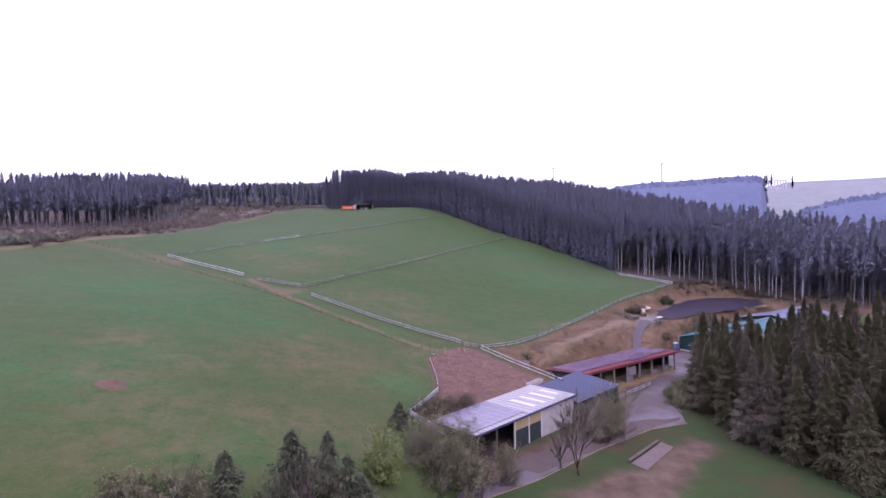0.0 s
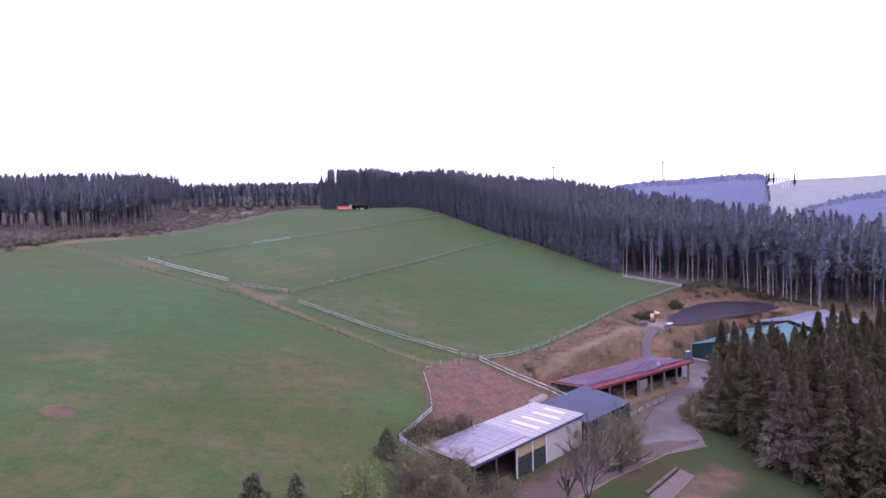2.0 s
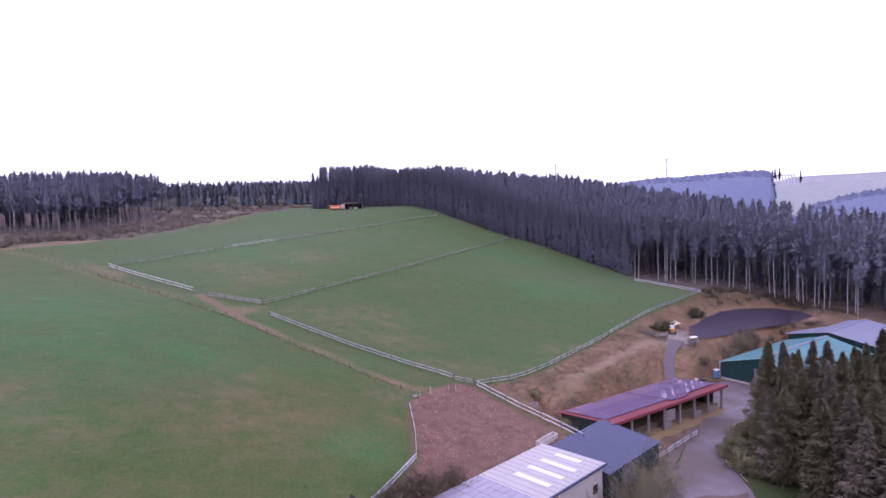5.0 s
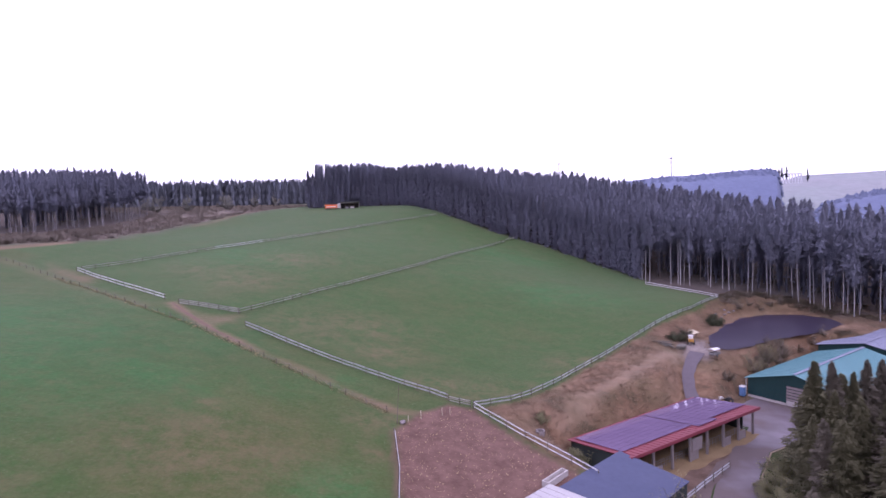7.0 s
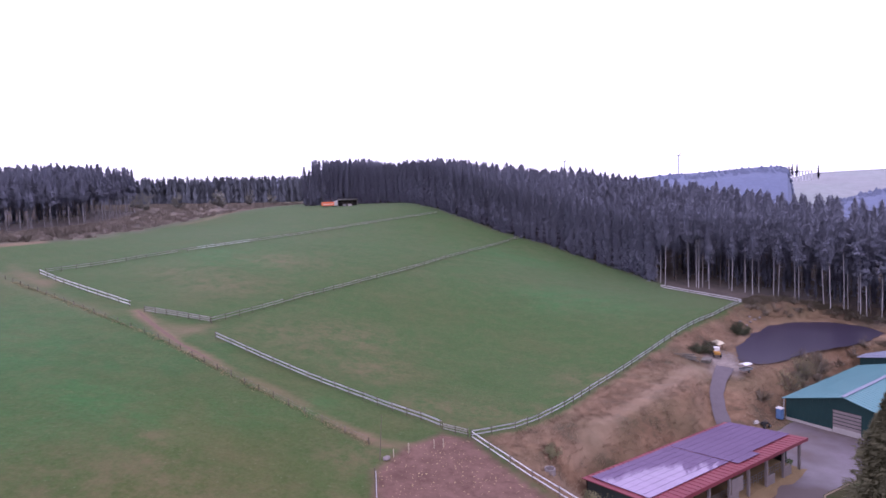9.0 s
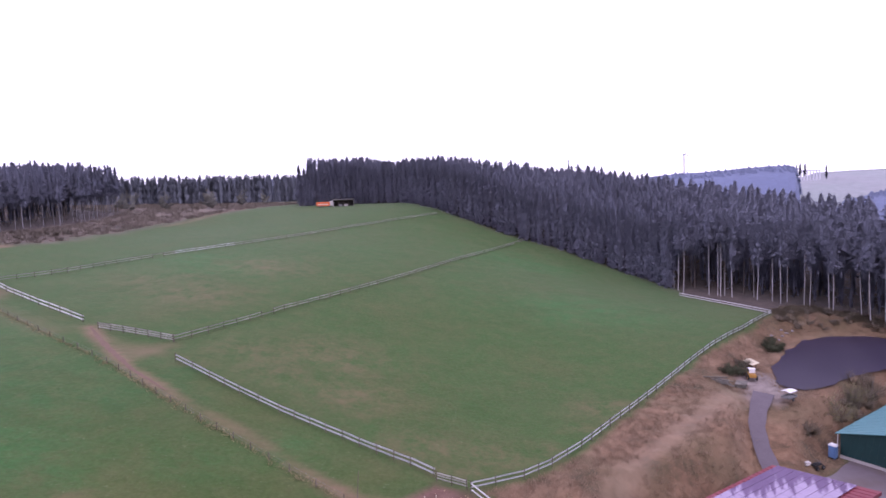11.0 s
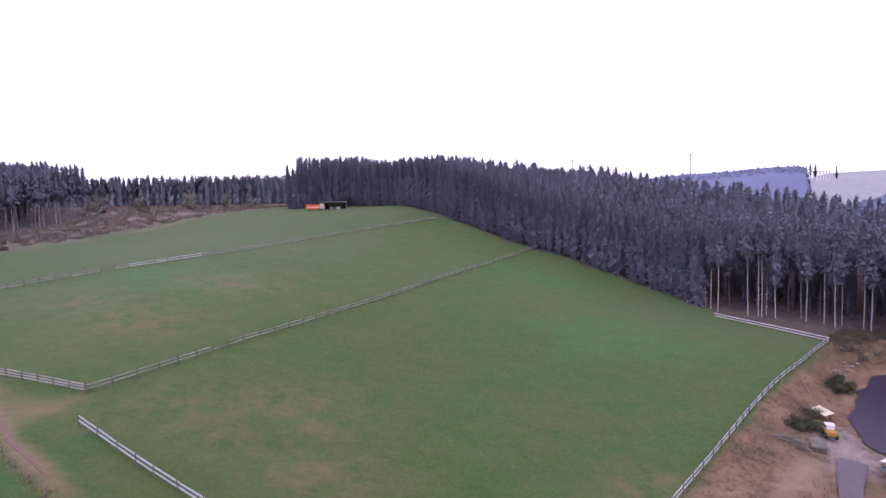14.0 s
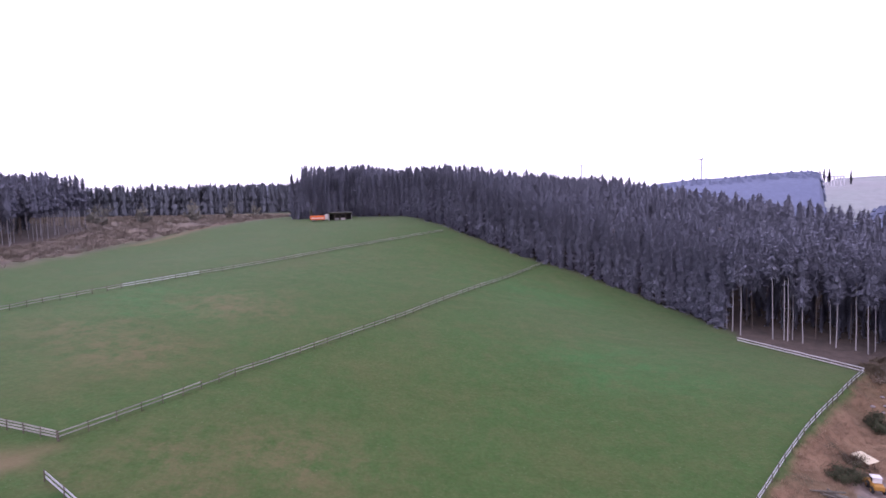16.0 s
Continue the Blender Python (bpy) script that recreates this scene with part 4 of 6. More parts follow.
FENCE_C = [(-36.3, 140.5), (-29.4, 137.0), (-24.0, 134.4), (-17.5, 131.5), (-12.8, 129.7), (-8.2, 127.9), (-3.5, 125.9), (0.9, 124.1), (3.8, 122.4)]
rail_fence("paddock_fence", FENCE_C, "bright galvanised guard rail fence along the lower pasture", 3.1, heights=(0.45, 1.0), seed=5, size=0.66)
rail_fence("paddock_fence", FENCE_R, "galvanised double rail fence above the dry bank", 3.1, heights=(0.42, 0.95), seed=6, size=0.5)
rail_fence("paddock_fence", [(85.3, 193.4), (78.5, 203.2), (71.2, 213.4)], "pale double rail fence at the wood's edge", 3.2, heights=(0.45, 1.0), seed=7, size=0.52, beam="white")
rail_fence("manege_fence", [(8, 120), (15, 111), (22.8, 101.6)], "two stout pale beams on posts beside the dirt paddock", 3.8, heights=(0.4, 1.08), seed=8, size=0.54, beam="white")
rail_fence("manege_fence", [(-3.6, 108.6), (-2.2, 100), (-1.7, 93.4)], "white board fence along the dirt paddock", 2.6, heights=(0.85,), seed=9, size=0.9)
rail_fence("manege_fence", [(-1.7, 93.4), (-4, 87.5), (-6.2, 82.2)], "pale board fence by the bushes", 2.6, heights=(0.5, 0.95), seed=10, size=0.9)
rail_fence("manege_fence", [(-6.2, 82.2), (-3.3, 79.6), (-0.6, 77)], "pale double board fence behind the barn", 2.4, heights=(0.4, 0.9), seed=11, size=1.1)
rail_fence("yard_fence", [(32, 100.2), (38, 105.4), (44, 110.3)], "grey guard rail before the stable", 2.8, heights=(0.5, 0.95), seed=12, size=0.7)
rail_fence("pasture_gate", [(4.1, 121.7), (7.6, 120.6)], "low grey gate between pasture and paddock", 1.8, heights=(0.35, 0.7, 1.0), beam="dull", seed=13, size=0.45)


def wire_fence(name, line, label, spacing, seed):
    rs = random.Random(seed)
    pts = [at(x, y) for x, y in along(line, spacing)]
    f = thing(name, pts[0], 0, label, "fence")
    for p in pts:
        shared("post", POSTS["low"], f, pose(*(p - pts[0]), rs.uniform(-6, 6), rs.uniform(-6, 6), 0))
    for h in (0.45, 0.85):
        bm = bmesh.new()
        for p, q in zip(pts, pts[1:]):
            tube(bm, p - pts[0] + Vector((0.06, 0, h)), q - pts[0] + Vector((0.06, 0, h)), 0.008, n=3)
        part("wire", bm, STEEL, f)


WIRE_LINE = [(-121, 177), (-105.6, 168.6), (-88.2, 159.4), (-69.9, 149.6), (-57.4, 142.8), (-44, 136.3), (-36.1, 131.7), (-25.5, 126.0), (-17.8, 122.2), (-12.4, 119.4), (-5.4, 115.8)]
wire_fence("wire_fence", WIRE_LINE, "low wire fence on thin wooden posts", 3.4, 21)
for i, (x, y) in enumerate(((-0.2, 115), (3, 116.8), (4.2, 117.4), (-2, 113.6))):
    f = thing("marker_post", at(x, y), 0, "pale wooden post standing alone at the paddock edge", "post", "posts at the paddock edge")
    shared("post", POSTS["pale"], f, Matrix.Scale(1.0 - 0.08 * i, 4))
pole = thing("leaning_pole", at(-3.6, 112.5), 0, "tall thin bare pole leaning over the fence corner", "pole")
bm = bmesh.new()
tube(bm, (0, 0, -0.3), (0.45, 0.2, 5.6), 0.06, 0.025, 6)
part("shaft", bm, POST, pole)

# ---- trees ----


def crown_core(g, h, r, bare, taper, tiers, sides):
    """The dense inside of a crown: ragged drooping skirts, one above the other."""
    rings = []
    for k in range(tiers):
        f = k / tiers
        reach = r * (0.035 + 0.965 * (1 - f) ** taper) * (0.45 + 0.55 * min(1, f / 0.3))
        step = h * (0.99 - bare) / tiers
        z = h * (bare + (0.99 - bare) * f)
        a = (np.arange(sides) + 0.5 * k) * 2 * np.pi / sides
        out = reach * np.where(np.arange(sides) % 2, 0.52, 0.32) * g.uniform(0.8, 1.15, sides)
        rings.append(np.stack([out * np.cos(a), out * np.sin(a), z - 0.35 * out + g.normal(0, 0.25 * step, sides)], -1))
        inn = reach * g.uniform(0.24, 0.36, sides)
        rings.append(np.stack([inn * np.cos(a), inn * np.sin(a), z + 0.45 * step + g.normal(0, 0.2 * step, sides)], -1))
    rings.append(np.tile([[0, 0, 0.99 * h]], (sides, 1)))
    tris = []
    for low, top in zip(rings, rings[1:]):
        l2, t2 = np.roll(low, -1, 0), np.roll(top, -1, 0)
        tris += [np.stack([low, l2, top], 1), np.stack([l2, t2, top], 1)]
    return np.concatenate(tris)


def spruce_crown(rs, h, r, bare, boughs, sprigs, size, taper=0.62, tiers=9, sides=9, core=1.0):
    """Drooping boughs all round the stem, each hung with small pointed sprigs."""
    g = np.random.RandomState(rs.randrange(10**6))
    k = np.arange(boughs)
    f = ((k + g.rand(boughs)) / boughs) ** 0.88
    a = k * 2.39996 + g.uniform(-0.5, 0.5, boughs)
    bulge = g.uniform(0.68, 1.14, (8, 5))
    side = bulge[((a % 6.283) / 6.2832 * 8).astype(int), np.minimum(4, (f * 5).astype(int))]
    reach = r * (0.035 + 0.965 * (1 - f) ** taper) * (0.45 + 0.55 * np.minimum(1, f / 0.3)) * side
    ln = reach * g.uniform(0.42, 1.14, boughs)
    drop = ln * (0.55 - 0.85 * f) * g.uniform(0.6, 1.4, boughs)
    z = h * (bare + (0.99 - bare) * f)
    a, ln, drop, z, f = (np.repeat(v, sprigs) for v in (a, ln, drop, z, f))
    m = len(a)
    q = 0.35 + 0.65 * g.rand(m) ** 0.55
    v = g.normal(0, 0.17, m) * ln * q
    s = np.minimum(1.15 * size * g.uniform(0.6, 1.4, m), 0.2 + 0.15 * size + 0.8 * ln)
    turn = np.sign(v) * g.uniform(0, 1.1, m)
    down = g.uniform(-0.15, 0.9, m) * (1 - 0.75 * f)
    foot = np.stack([ln * q - 0.4 * s, v, z - drop * q**1.3 - g.uniform(0, 0.1, m) * ln + g.normal(0, 0.2, m)], -1)
    way = np.stack([np.cos(turn), np.sin(turn), -down], -1)
    roll = g.uniform(-0.9, 0.9, m)
    wide = np.stack([-np.sin(turn) * np.cos(roll), np.cos(turn) * np.cos(roll), np.sin(roll)], -1) * (s * 0.225)[:, None]
    tip = foot + way * s[:, None]
    c, sn = np.cos(a), np.sin(a)
    pts = np.stack([foot + wide, foot - wide, tip], 1)
    pts = np.stack([pts[..., 0] * c[:, None] - pts[..., 1] * sn[:, None], pts[..., 0] * sn[:, None] + pts[..., 1] * c[:, None], pts[..., 2]], -1)
    ring = [(0.05 * r * math.cos(2.094 * i), 0.05 * r * math.sin(2.094 * i), 0.88 * h) for i in range(3)]
    leader = np.array([[ring[i], ring[(i + 1) % 3], (0, 0, 1.01 * h)] for i in range(3)])
    pts = np.concatenate([pts, leader, crown_core(g, h, r * core, bare, taper, tiers, sides)]).reshape(-1, 3)
    return pts, np.arange(len(pts)).reshape(-1, 3)


def crown_normals(v, r, seed=1, stray=0.16):
    """Outward and upward from the stem, one direction a sprig."""
    mid = v.reshape(-1, 3, 3).mean(1)
    flat = np.stack([mid[:, 0], mid[:, 1], np.full(len(mid), 1.0 * r)], -1)
    flat = flat / np.linalg.norm(flat, axis=1, keepdims=True) + np.random.RandomState(seed).normal(0, stray, flat.shape)
    return np.repeat(flat, 3, axis=0)


def trunk_geometry(rs, h, r, n=6):
    verts, faces = [], []
    levels = [(-0.5, 1.25), (0.03, 1.0), (0.3, 0.8), (0.65, 0.5), (0.97, 0.08)]
    bx, by = rs.uniform(-0.012, 0.012) * h, rs.uniform(-0.012, 0.012) * h
    for i, (f, t) in enumerate(levels):
        z = f * h if f > 0 else -0.5
        for j in range(n):
            a = 6.283 * j / n
            verts.append((t * r * math.cos(a) + bx * math.sin(max(f, 0) * 3.1), t * r * math.sin(a) + by * math.sin(max(f, 0) * 3.1), z))
    for i in range(len(levels) - 1):
        for j in range(n):
            faces.append((i * n + j, i * n + (j + 1) % n, (i + 1) * n + (j + 1) % n, (i + 1) * n + j))
    return np.array(verts), faces


def spruce(rs, place, h, r, bare, boughs, sprigs, size, needles, bark, label, group, tr=0.2, taper=0.64, core=1.0):
    t = thing("spruce_tree", place, rs.uniform(0, 360), label, "tree", group)
    mesh_object("trunk", *trunk_geometry(rs, h, tr), bark, t, smooth=True)
    v, f = spruce_crown(rs, h, r, bare, boughs, sprigs, size, taper, core=core)
    soften(mesh_object("crown", v.tolist(), f.tolist(), needles, t).data, crown_normals(v, r))
    return t


def inside(x, y, poly):
    return float(off_polygon(np.float64(x), np.float64(y), poly))


# the plantation: single trees along its edge, the rest behind as one mass
rs = random.Random(5)
PALE_LABEL = "tall spruce with a long bare pale trunk at the wood's edge"
DARK_LABEL = "dark spruce with low hanging branches at the pasture's edge"
pale_protos, dark_protos = [], []
edge_spots = [p for p in along(FOREST[:11], 2.6)] + [p for p in along(FOREST[10:16], 3.4)][1:]
for i, (x, y) in enumerate(edge_spots):
    pale = x > 74
    x, y = x + rs.uniform(-0.9, 0.9) + (rs.uniform(-1, 2) if pale else 0), y + rs.uniform(-0.9, 0.9) + (rs.uniform(-1, 3) if pale else 0)
    protos = pale_protos if pale else dark_protos
    sc = rs.uniform(0.94, 1.04) * (1.05 if x < -40 else 1.0)
    if len(protos) < 6:
        if pale:
            t = spruce(rs, at(x, y), 23.8 * sc, 3.2, (0.36, 0.48, 0.56, 0.62, 0.66, 0.70)[len(protos)], 84, 18, 0.56, SPRUCE_HAZED, BARK_PALE, PALE_LABEL, "spruces at the wood's edge", 0.13, 0.7)
        else:
            t = spruce(rs, at(x, y), 19.8 * sc, 3.9, rs.uniform(0.0, 0.05), 160, 20, 0.56, SPRUCE_HAZED, BARK, DARK_LABEL, "spruces at the wood's edge", 0.2, 0.8)
        protos.append(t)
    else:
        t = copy_thing(rs.choice(protos), pose(*at(x, y), rs.uniform(-1.5, 1.5), rs.uniform(-1.5, 1.5), rs.uniform(0, 360)) @ Matrix.Scale(sc, 4))


def mass(name, spots, kinds, mat, label, category):
    """Many plants in one mesh. spots: (x, y, kind, scale); kinds: (verts, faces)."""
    av, af, an_, base = [], [], [], 0
    for x, y, k, s in spots:
        v, f, nv = kinds[k]
        a = rs.uniform(0, 6.283)
        c, sn = math.cos(a), math.sin(a)
        w = np.stack([(v[:, 0] * c - v[:, 1] * sn) * s + x, (v[:, 0] * sn + v[:, 1] * c) * s + y, v[:, 2] * s + float(ground(x, y))], -1)
        av.append(w)
        if nv is not None:
            an_.append(np.stack([nv[:, 0] * c - nv[:, 1] * sn, nv[:, 0] * sn + nv[:, 1] * c, nv[:, 2]], -1))
        af.append(f + base)
        base += len(v)
    av, af = np.concatenate(av), np.concatenate(af)
    me = bpy.data.meshes.new(name)
    me.vertices.add(len(av))
    me.vertices.foreach_set("co", av.ravel())
    me.loops.add(af.size)
    me.loops.foreach_set("vertex_index", af.ravel())
    me.polygons.add(len(af))
    me.polygons.foreach_set("loop_start", np.arange(0, af.size, af.shape[1]))
    me.update()
    if an_:
        soften(me, np.concatenate(an_))
    me.materials.append(mat)
    return tagged(new(name, me), label, category, "", "stuff")


def scatter(poly, step, margin, depth=1e9, jitter=0.42):
    xs, ys = [p[0] for p in poly], [p[1] for p in poly]
    X, Y = np.meshgrid(np.arange(min(xs), max(xs), step), np.arange(min(ys), max(ys), step))
    r = np.random.RandomState(int(step * 100) + len(poly))
    X, Y = X + r.uniform(-jitter, jitter, X.shape) * step, Y + r.uniform(-jitter, jitter, X.shape) * step
    d = off_polygon(X, Y, poly)
    k = (d < -margin) & (d > -depth)
    return list(zip(X[k], Y[k], -d[k]))


def tri(geo, r=None):
    v = np.array(geo[0])
    return v, np.array(geo[1]), None if r is None else crown_normals(v, r)


near_kinds = [tri(spruce_crown(rs, 22 + 0.6 * i, 3.7, 0.3, 76, 10, 0.72, 0.74, 7, 7), 3.7) for i in range(4)]
left_kinds = [tri(spruce_crown(rs, 22.6 + 0.6 * i, 4.0, 0.42, 48, 8, 0.95, 0.74, 6, 7), 4.0) for i in range(4)]
low_kinds = [tri(spruce_crown(rs, 21 + i, 3.2, 0.02, 26, 4, 1.3, 0.7, 6, 5), 3.2) for i in range(3)]
tall_kinds = [tri(spruce_crown(rs, 24.6 + 0.6 * i, 3.9, 0.44, 66, 10, 0.74, 0.74, 6, 7), 3.9) for i in range(4)]
far_kinds = [tri(spruce_crown(rs, 22.8 + 0.6 * i, 4.5, 0.5, 40, 7, 0.95, 0.72, 4, 7), 4.5) for i in range(4)]
wood_kinds = [tri(spruce_crown(rs, 22 + 0.6 * i, 5.6, -0.3, 40, 7, 1.2, 0.5, 6, 6), 5.6) for i in range(4)]
trunk_kinds = [tri(trunk_geometry(rs, 22, 0.115, 5)) for _ in range(3)]
inner = scatter(FOREST, 3.9, 1.6)
up = lambda x: 1.10 if x < -40 else 1.0
deep = lambda x: 30 + 31 * float(smooth(10, 75, x)) - 14 * float(smooth(120, 180, x))
front = [(x, y, rs.randrange(4), rs.uniform(0.93, 1.0) * up(x)) for x, y, d in inner if d < 16]
open_rows = [s for s in front if 74 < s[0] < 215]
front = [s for s in front if s[0] <= 74]
mass("plantation_tall_spruces", open_rows, tall_kinds, SPRUCE_HAZED, "tall spruces with bare stems behind the pond", "spruce forest")
mass("plantation_thicket", [(x, y, rs.randrange(3), rs.uniform(0.62, 0.84) * (0.6 if d < 14 else 1.0)) for x, y, d in inner if (9 if x > 74 else 14) <= d < 29 and x < 200], low_kinds, SPRUCE_HAZED, "lower spruces filling the inner rows of the plantation", "spruce forest")
mass("plantation_spruces", front, near_kinds, SPRUCE_HAZED, "dense rows of dark spruces inside the plantation", "spruce forest")
mass("plantation_trunks", [(x, y, rs.randrange(3), s) for x, y, k, s in front + [q for q in open_rows if inside(q[0], q[1], FOREST) <= -5][::2]], trunk_kinds, BARK, "dim spruce trunks inside the plantation", "tree trunks")
mass("plantation_edge_trunks", [(x, y, rs.randrange(3), s) for x, y, k, s in open_rows if -4.2 < inside(x, y, FOREST) < -2.5], trunk_kinds, BARK_PALE, "slim pale spruce trunks behind the pond", "tree trunks")
mass("plantation_hilltop", [(x, y, rs.randrange(4), rs.uniform(0.95, 1.01) * up(x)) for x, y, d in scatter(FOREST, 5.0, 16, 62) if x < 232 and d < deep(x)], far_kinds, SPRUCE_HAZED, "dark spruce forest covering the hill", "spruce forest")

left_edge = [(x, y, rs.randrange(4), rs.uniform(0.80, 0.88) * (0.83 + 0.17 * float(smooth(185, 265, y)))) for x, y, d in scatter(LEFTWOOD, 3.6, 0.0) if d < 19 and x > -235]
mass("left_wood", left_edge, left_kinds, SPRUCE_HAZED, "dark tall spruce wood beyond the heath", "spruce forest")
rim_trunks = [s for s in left_edge if inside(s[0], s[1], LEFTWOOD) > -6]
mass("left_wood_trunks", [(x, y, rs.randrange(3), s) for x, y, k, s in rim_trunks], trunk_kinds, BARK_PALE, "bare pale spruce trunks along the wood beyond the heath", "tree trunks")
# Stems deeper than 6 m take darker bark in place of the wood's shade.
mass("left_wood_inner_trunks", [(x, y, rs.randrange(3), s) for x, y, k, s in left_edge if inside(x, y, LEFTWOOD) <= -6 and inside(x, y, LEFTWOOD) > -18], trunk_kinds, BARK, "spruce trunks inside the wood beyond the heath, darkened for its shade", "tree trunks")
mass("left_wood_thicket", [(x, y, rs.randrange(3), rs.uniform(0.55, 0.75)) for x, y, d in scatter(LEFTWOOD, 3.4, 13, 22) if x > -235], low_kinds, SPRUCE_HAZED, "lower spruces inside the wood beyond the heath", "spruce forest")
FARWOOD = [(-60, 400), (-100, 385), (-150, 372), (-210, 360), (-320, 350), (-400, 480), (-50, 520)]
mass("far_wood", [(x, y, rs.randrange(4), rs.uniform(0.70, 0.79)) for x, y, d in scatter(FARWOOD, 3.7, 0, 18) if x > -345 and y < 420], wood_kinds, WOOD_HAZED, "hazy blue wood behind the clearing", "spruce forest")

# the near clump of spruces beside the yard
CLUMP = [(44, 90), (46, 98), (49, 105), (54, 110), (62, 112), (74, 110), (90, 106), (92, 84), (84, 58), (63, 54), (56.5, 59.5), (51.3, 67), (46.4, 76.5), (43.8, 84)]
near_protos = []
for i, (x, y, d) in enumerate(scatter(CLUMP, 3.9, 0.3)):
    hh = rs.uniform(12.6, 17.2) * (0.85 if d < 2 else 1.0) * (1 + 0.007 * (x - 50))
    if len(near_protos) < 8:
        brown = len(near_protos) in (2, 6)
        near_protos.append(spruce(rs, at(x, y), 17.0, 3.8 + 0.15 * len(near_protos), rs.uniform(0.02, 0.08), 190, 40, 0.40, SPRUCE_BROWN if brown else SPRUCE_NEAR, BARK, "half-bare browning spruce in the dense clump by the yard" if brown else "dense dark green spruce in the clump by the yard", "spruces beside the yard", 0.2, 0.94, 0.6))
    else:
        copy_thing(near_protos[rs.randrange(8)], pose(*at(x, y), rs.uniform(-3, 3), rs.uniform(-3, 3), rs.uniform(0, 360)) @ Matrix.Diagonal((rs.uniform(0.85, 1.25), rs.uniform(0.85, 1.25), hh / 17.0, 1)))

# young spruces at the foot of the meadow
for x, y, top, r in ((-17.2, 56.0, 10.6, 4.2), (-13.5, 57.0, 10.0, 3.4), (-11.0, 55.4, 8.0, 3.8), (-9.4, 54.4, 5.8, 3.2), (-22.8, 52.0, 10.2, 3.4), (-7.4, 78.0, 5.6, 2.2)):
    p = at(x, y)
    spruce(rs, p, top - p.z, r, 0.06, 110, 24, 0.40, SPRUCE_YOUNG, BARK, "young dark spruce among bare bushes", "young spruces by the meadow", 0.12, 0.8)


def sticks(rs, base, tips, r0, levels, spread, ratio, count, least=0.008):
    """A branching of thin three-sided sticks; returns verts and quads, and the ends."""
    verts, faces, ends = [], [], []

    def stick(a, b, ra, rb):
        d = (b - a).normalized()
        u = d.orthogonal().normalized()
        v = d.cross(u)
        k = len(verts)
        for p, r in ((a, ra), (b, rb)):
            for j in range(3):
                ang = 2.094 * j
                verts.append(tuple(p + (u * math.cos(ang) + v * math.sin(ang)) * r))
        for j in range(3):
            faces.append((k + j, k + (j + 1) % 3, k + 3 + (j + 1) % 3, k + 3 + j))

    def twig(a, b, ra):
        u = (b - a).orthogonal().normalized() * ra
        k = len(verts)
        verts.extend((tuple(a - u), tuple(a + u), tuple(b)))
        faces.append((k, k + 1, k + 2))

    def grow(a, d, ln, r, lev):
        mid = a + d * ln * 0.5 + Vector((rs.uniform(-1, 1), rs.uniform(-1, 1), rs.uniform(-0.3, 0.6))) * ln * 0.07
        b = mid + (d + Vector((rs.uniform(-1, 1), rs.uniform(-1, 1), rs.uniform(0, 1))) * 0.18).normalized() * ln * 0.5
        if lev == 0:
            twig(a, b, r * 1.3)
            ends.append(b)
            return
        stick(a, mid, r, r * 0.8)
        stick(mid, b, r * 0.8, r * 0.55)
        for i in range(count[lev - 1]):
            f = rs.uniform(0.25, 1.0)
            s = a.lerp(mid, f * 2) if f < 0.5 else mid.lerp(b, f * 2 - 1)
            nd = (d + Vector((rs.uniform(-1, 1), rs.uniform(-1, 1), rs.uniform(-0.5, 0.7))) * spread).normalized()
            grow(s, nd, ln * ratio * rs.uniform(0.7, 1.15), max(r * 0.5, least), lev - 1)

    for a, d, ln in tips:
        grow(Vector(a), Vector(d).normalized(), ln, r0, levels)
    return verts, faces, ends


def leaf_cloud(rs, ends, per, size, spread):
    verts, faces = [], []
    for e in ends:
        for _ in range(per):
            c = e + Vector((rs.gauss(0, spread), rs.gauss(0, spread), rs.gauss(0, spread)))
            u = Vector((rs.uniform(-1, 1), rs.uniform(-1, 1), rs.uniform(-1, 1))).normalized() * size * rs.uniform(0.6, 1.3)
            v = u.orthogonal().normalized() * size * 0.6
            k = len(verts)
            verts += [tuple(c - u), tuple(c + v), tuple(c + u), tuple(c - v)]
            faces.append((k, k + 1, k + 2, k + 3))
    return verts, faces


def bush(name, place, h, width, stems, leaf, per, size, twig, label, category, group="", seed=1):
    rs = random.Random(seed)
    t = thing(name, place, 0, label, category, group)
    tips = []
    for i in range(stems):
        a, e = rs.uniform(0, 6.283), math.asin(rs.uniform(0.12, 1.0))
        goal = Vector((math.cos(a) * math.cos(e) * width, math.sin(a) * math.cos(e) * width, math.sin(e) * h)) * rs.uniform(0.72, 0.92)
        foot = Vector((rs.uniform(-0.3, 0.3) * width, rs.uniform(-0.3, 0.3) * width, -0.2))
        tips.append((tuple(foot), tuple(goal - foot), (goal - foot).length))
    v, f, ends = sticks(rs, None, tips, 0.045, 2, 0.85, 0.36, (5, 4))
    soften(mesh_object("crown", v, f, twig, t).data, outward(v, (0, 0, 0.2 * h), 0.4, 0.25))
    if per:
        v, f = leaf_cloud(rs, ends, per, size, 0.22)
        soften(mesh_object("foliage", v, f, leaf, t).data, outward(v, (0, 0, 0.2 * h), 0.4, 0.25))
    return t


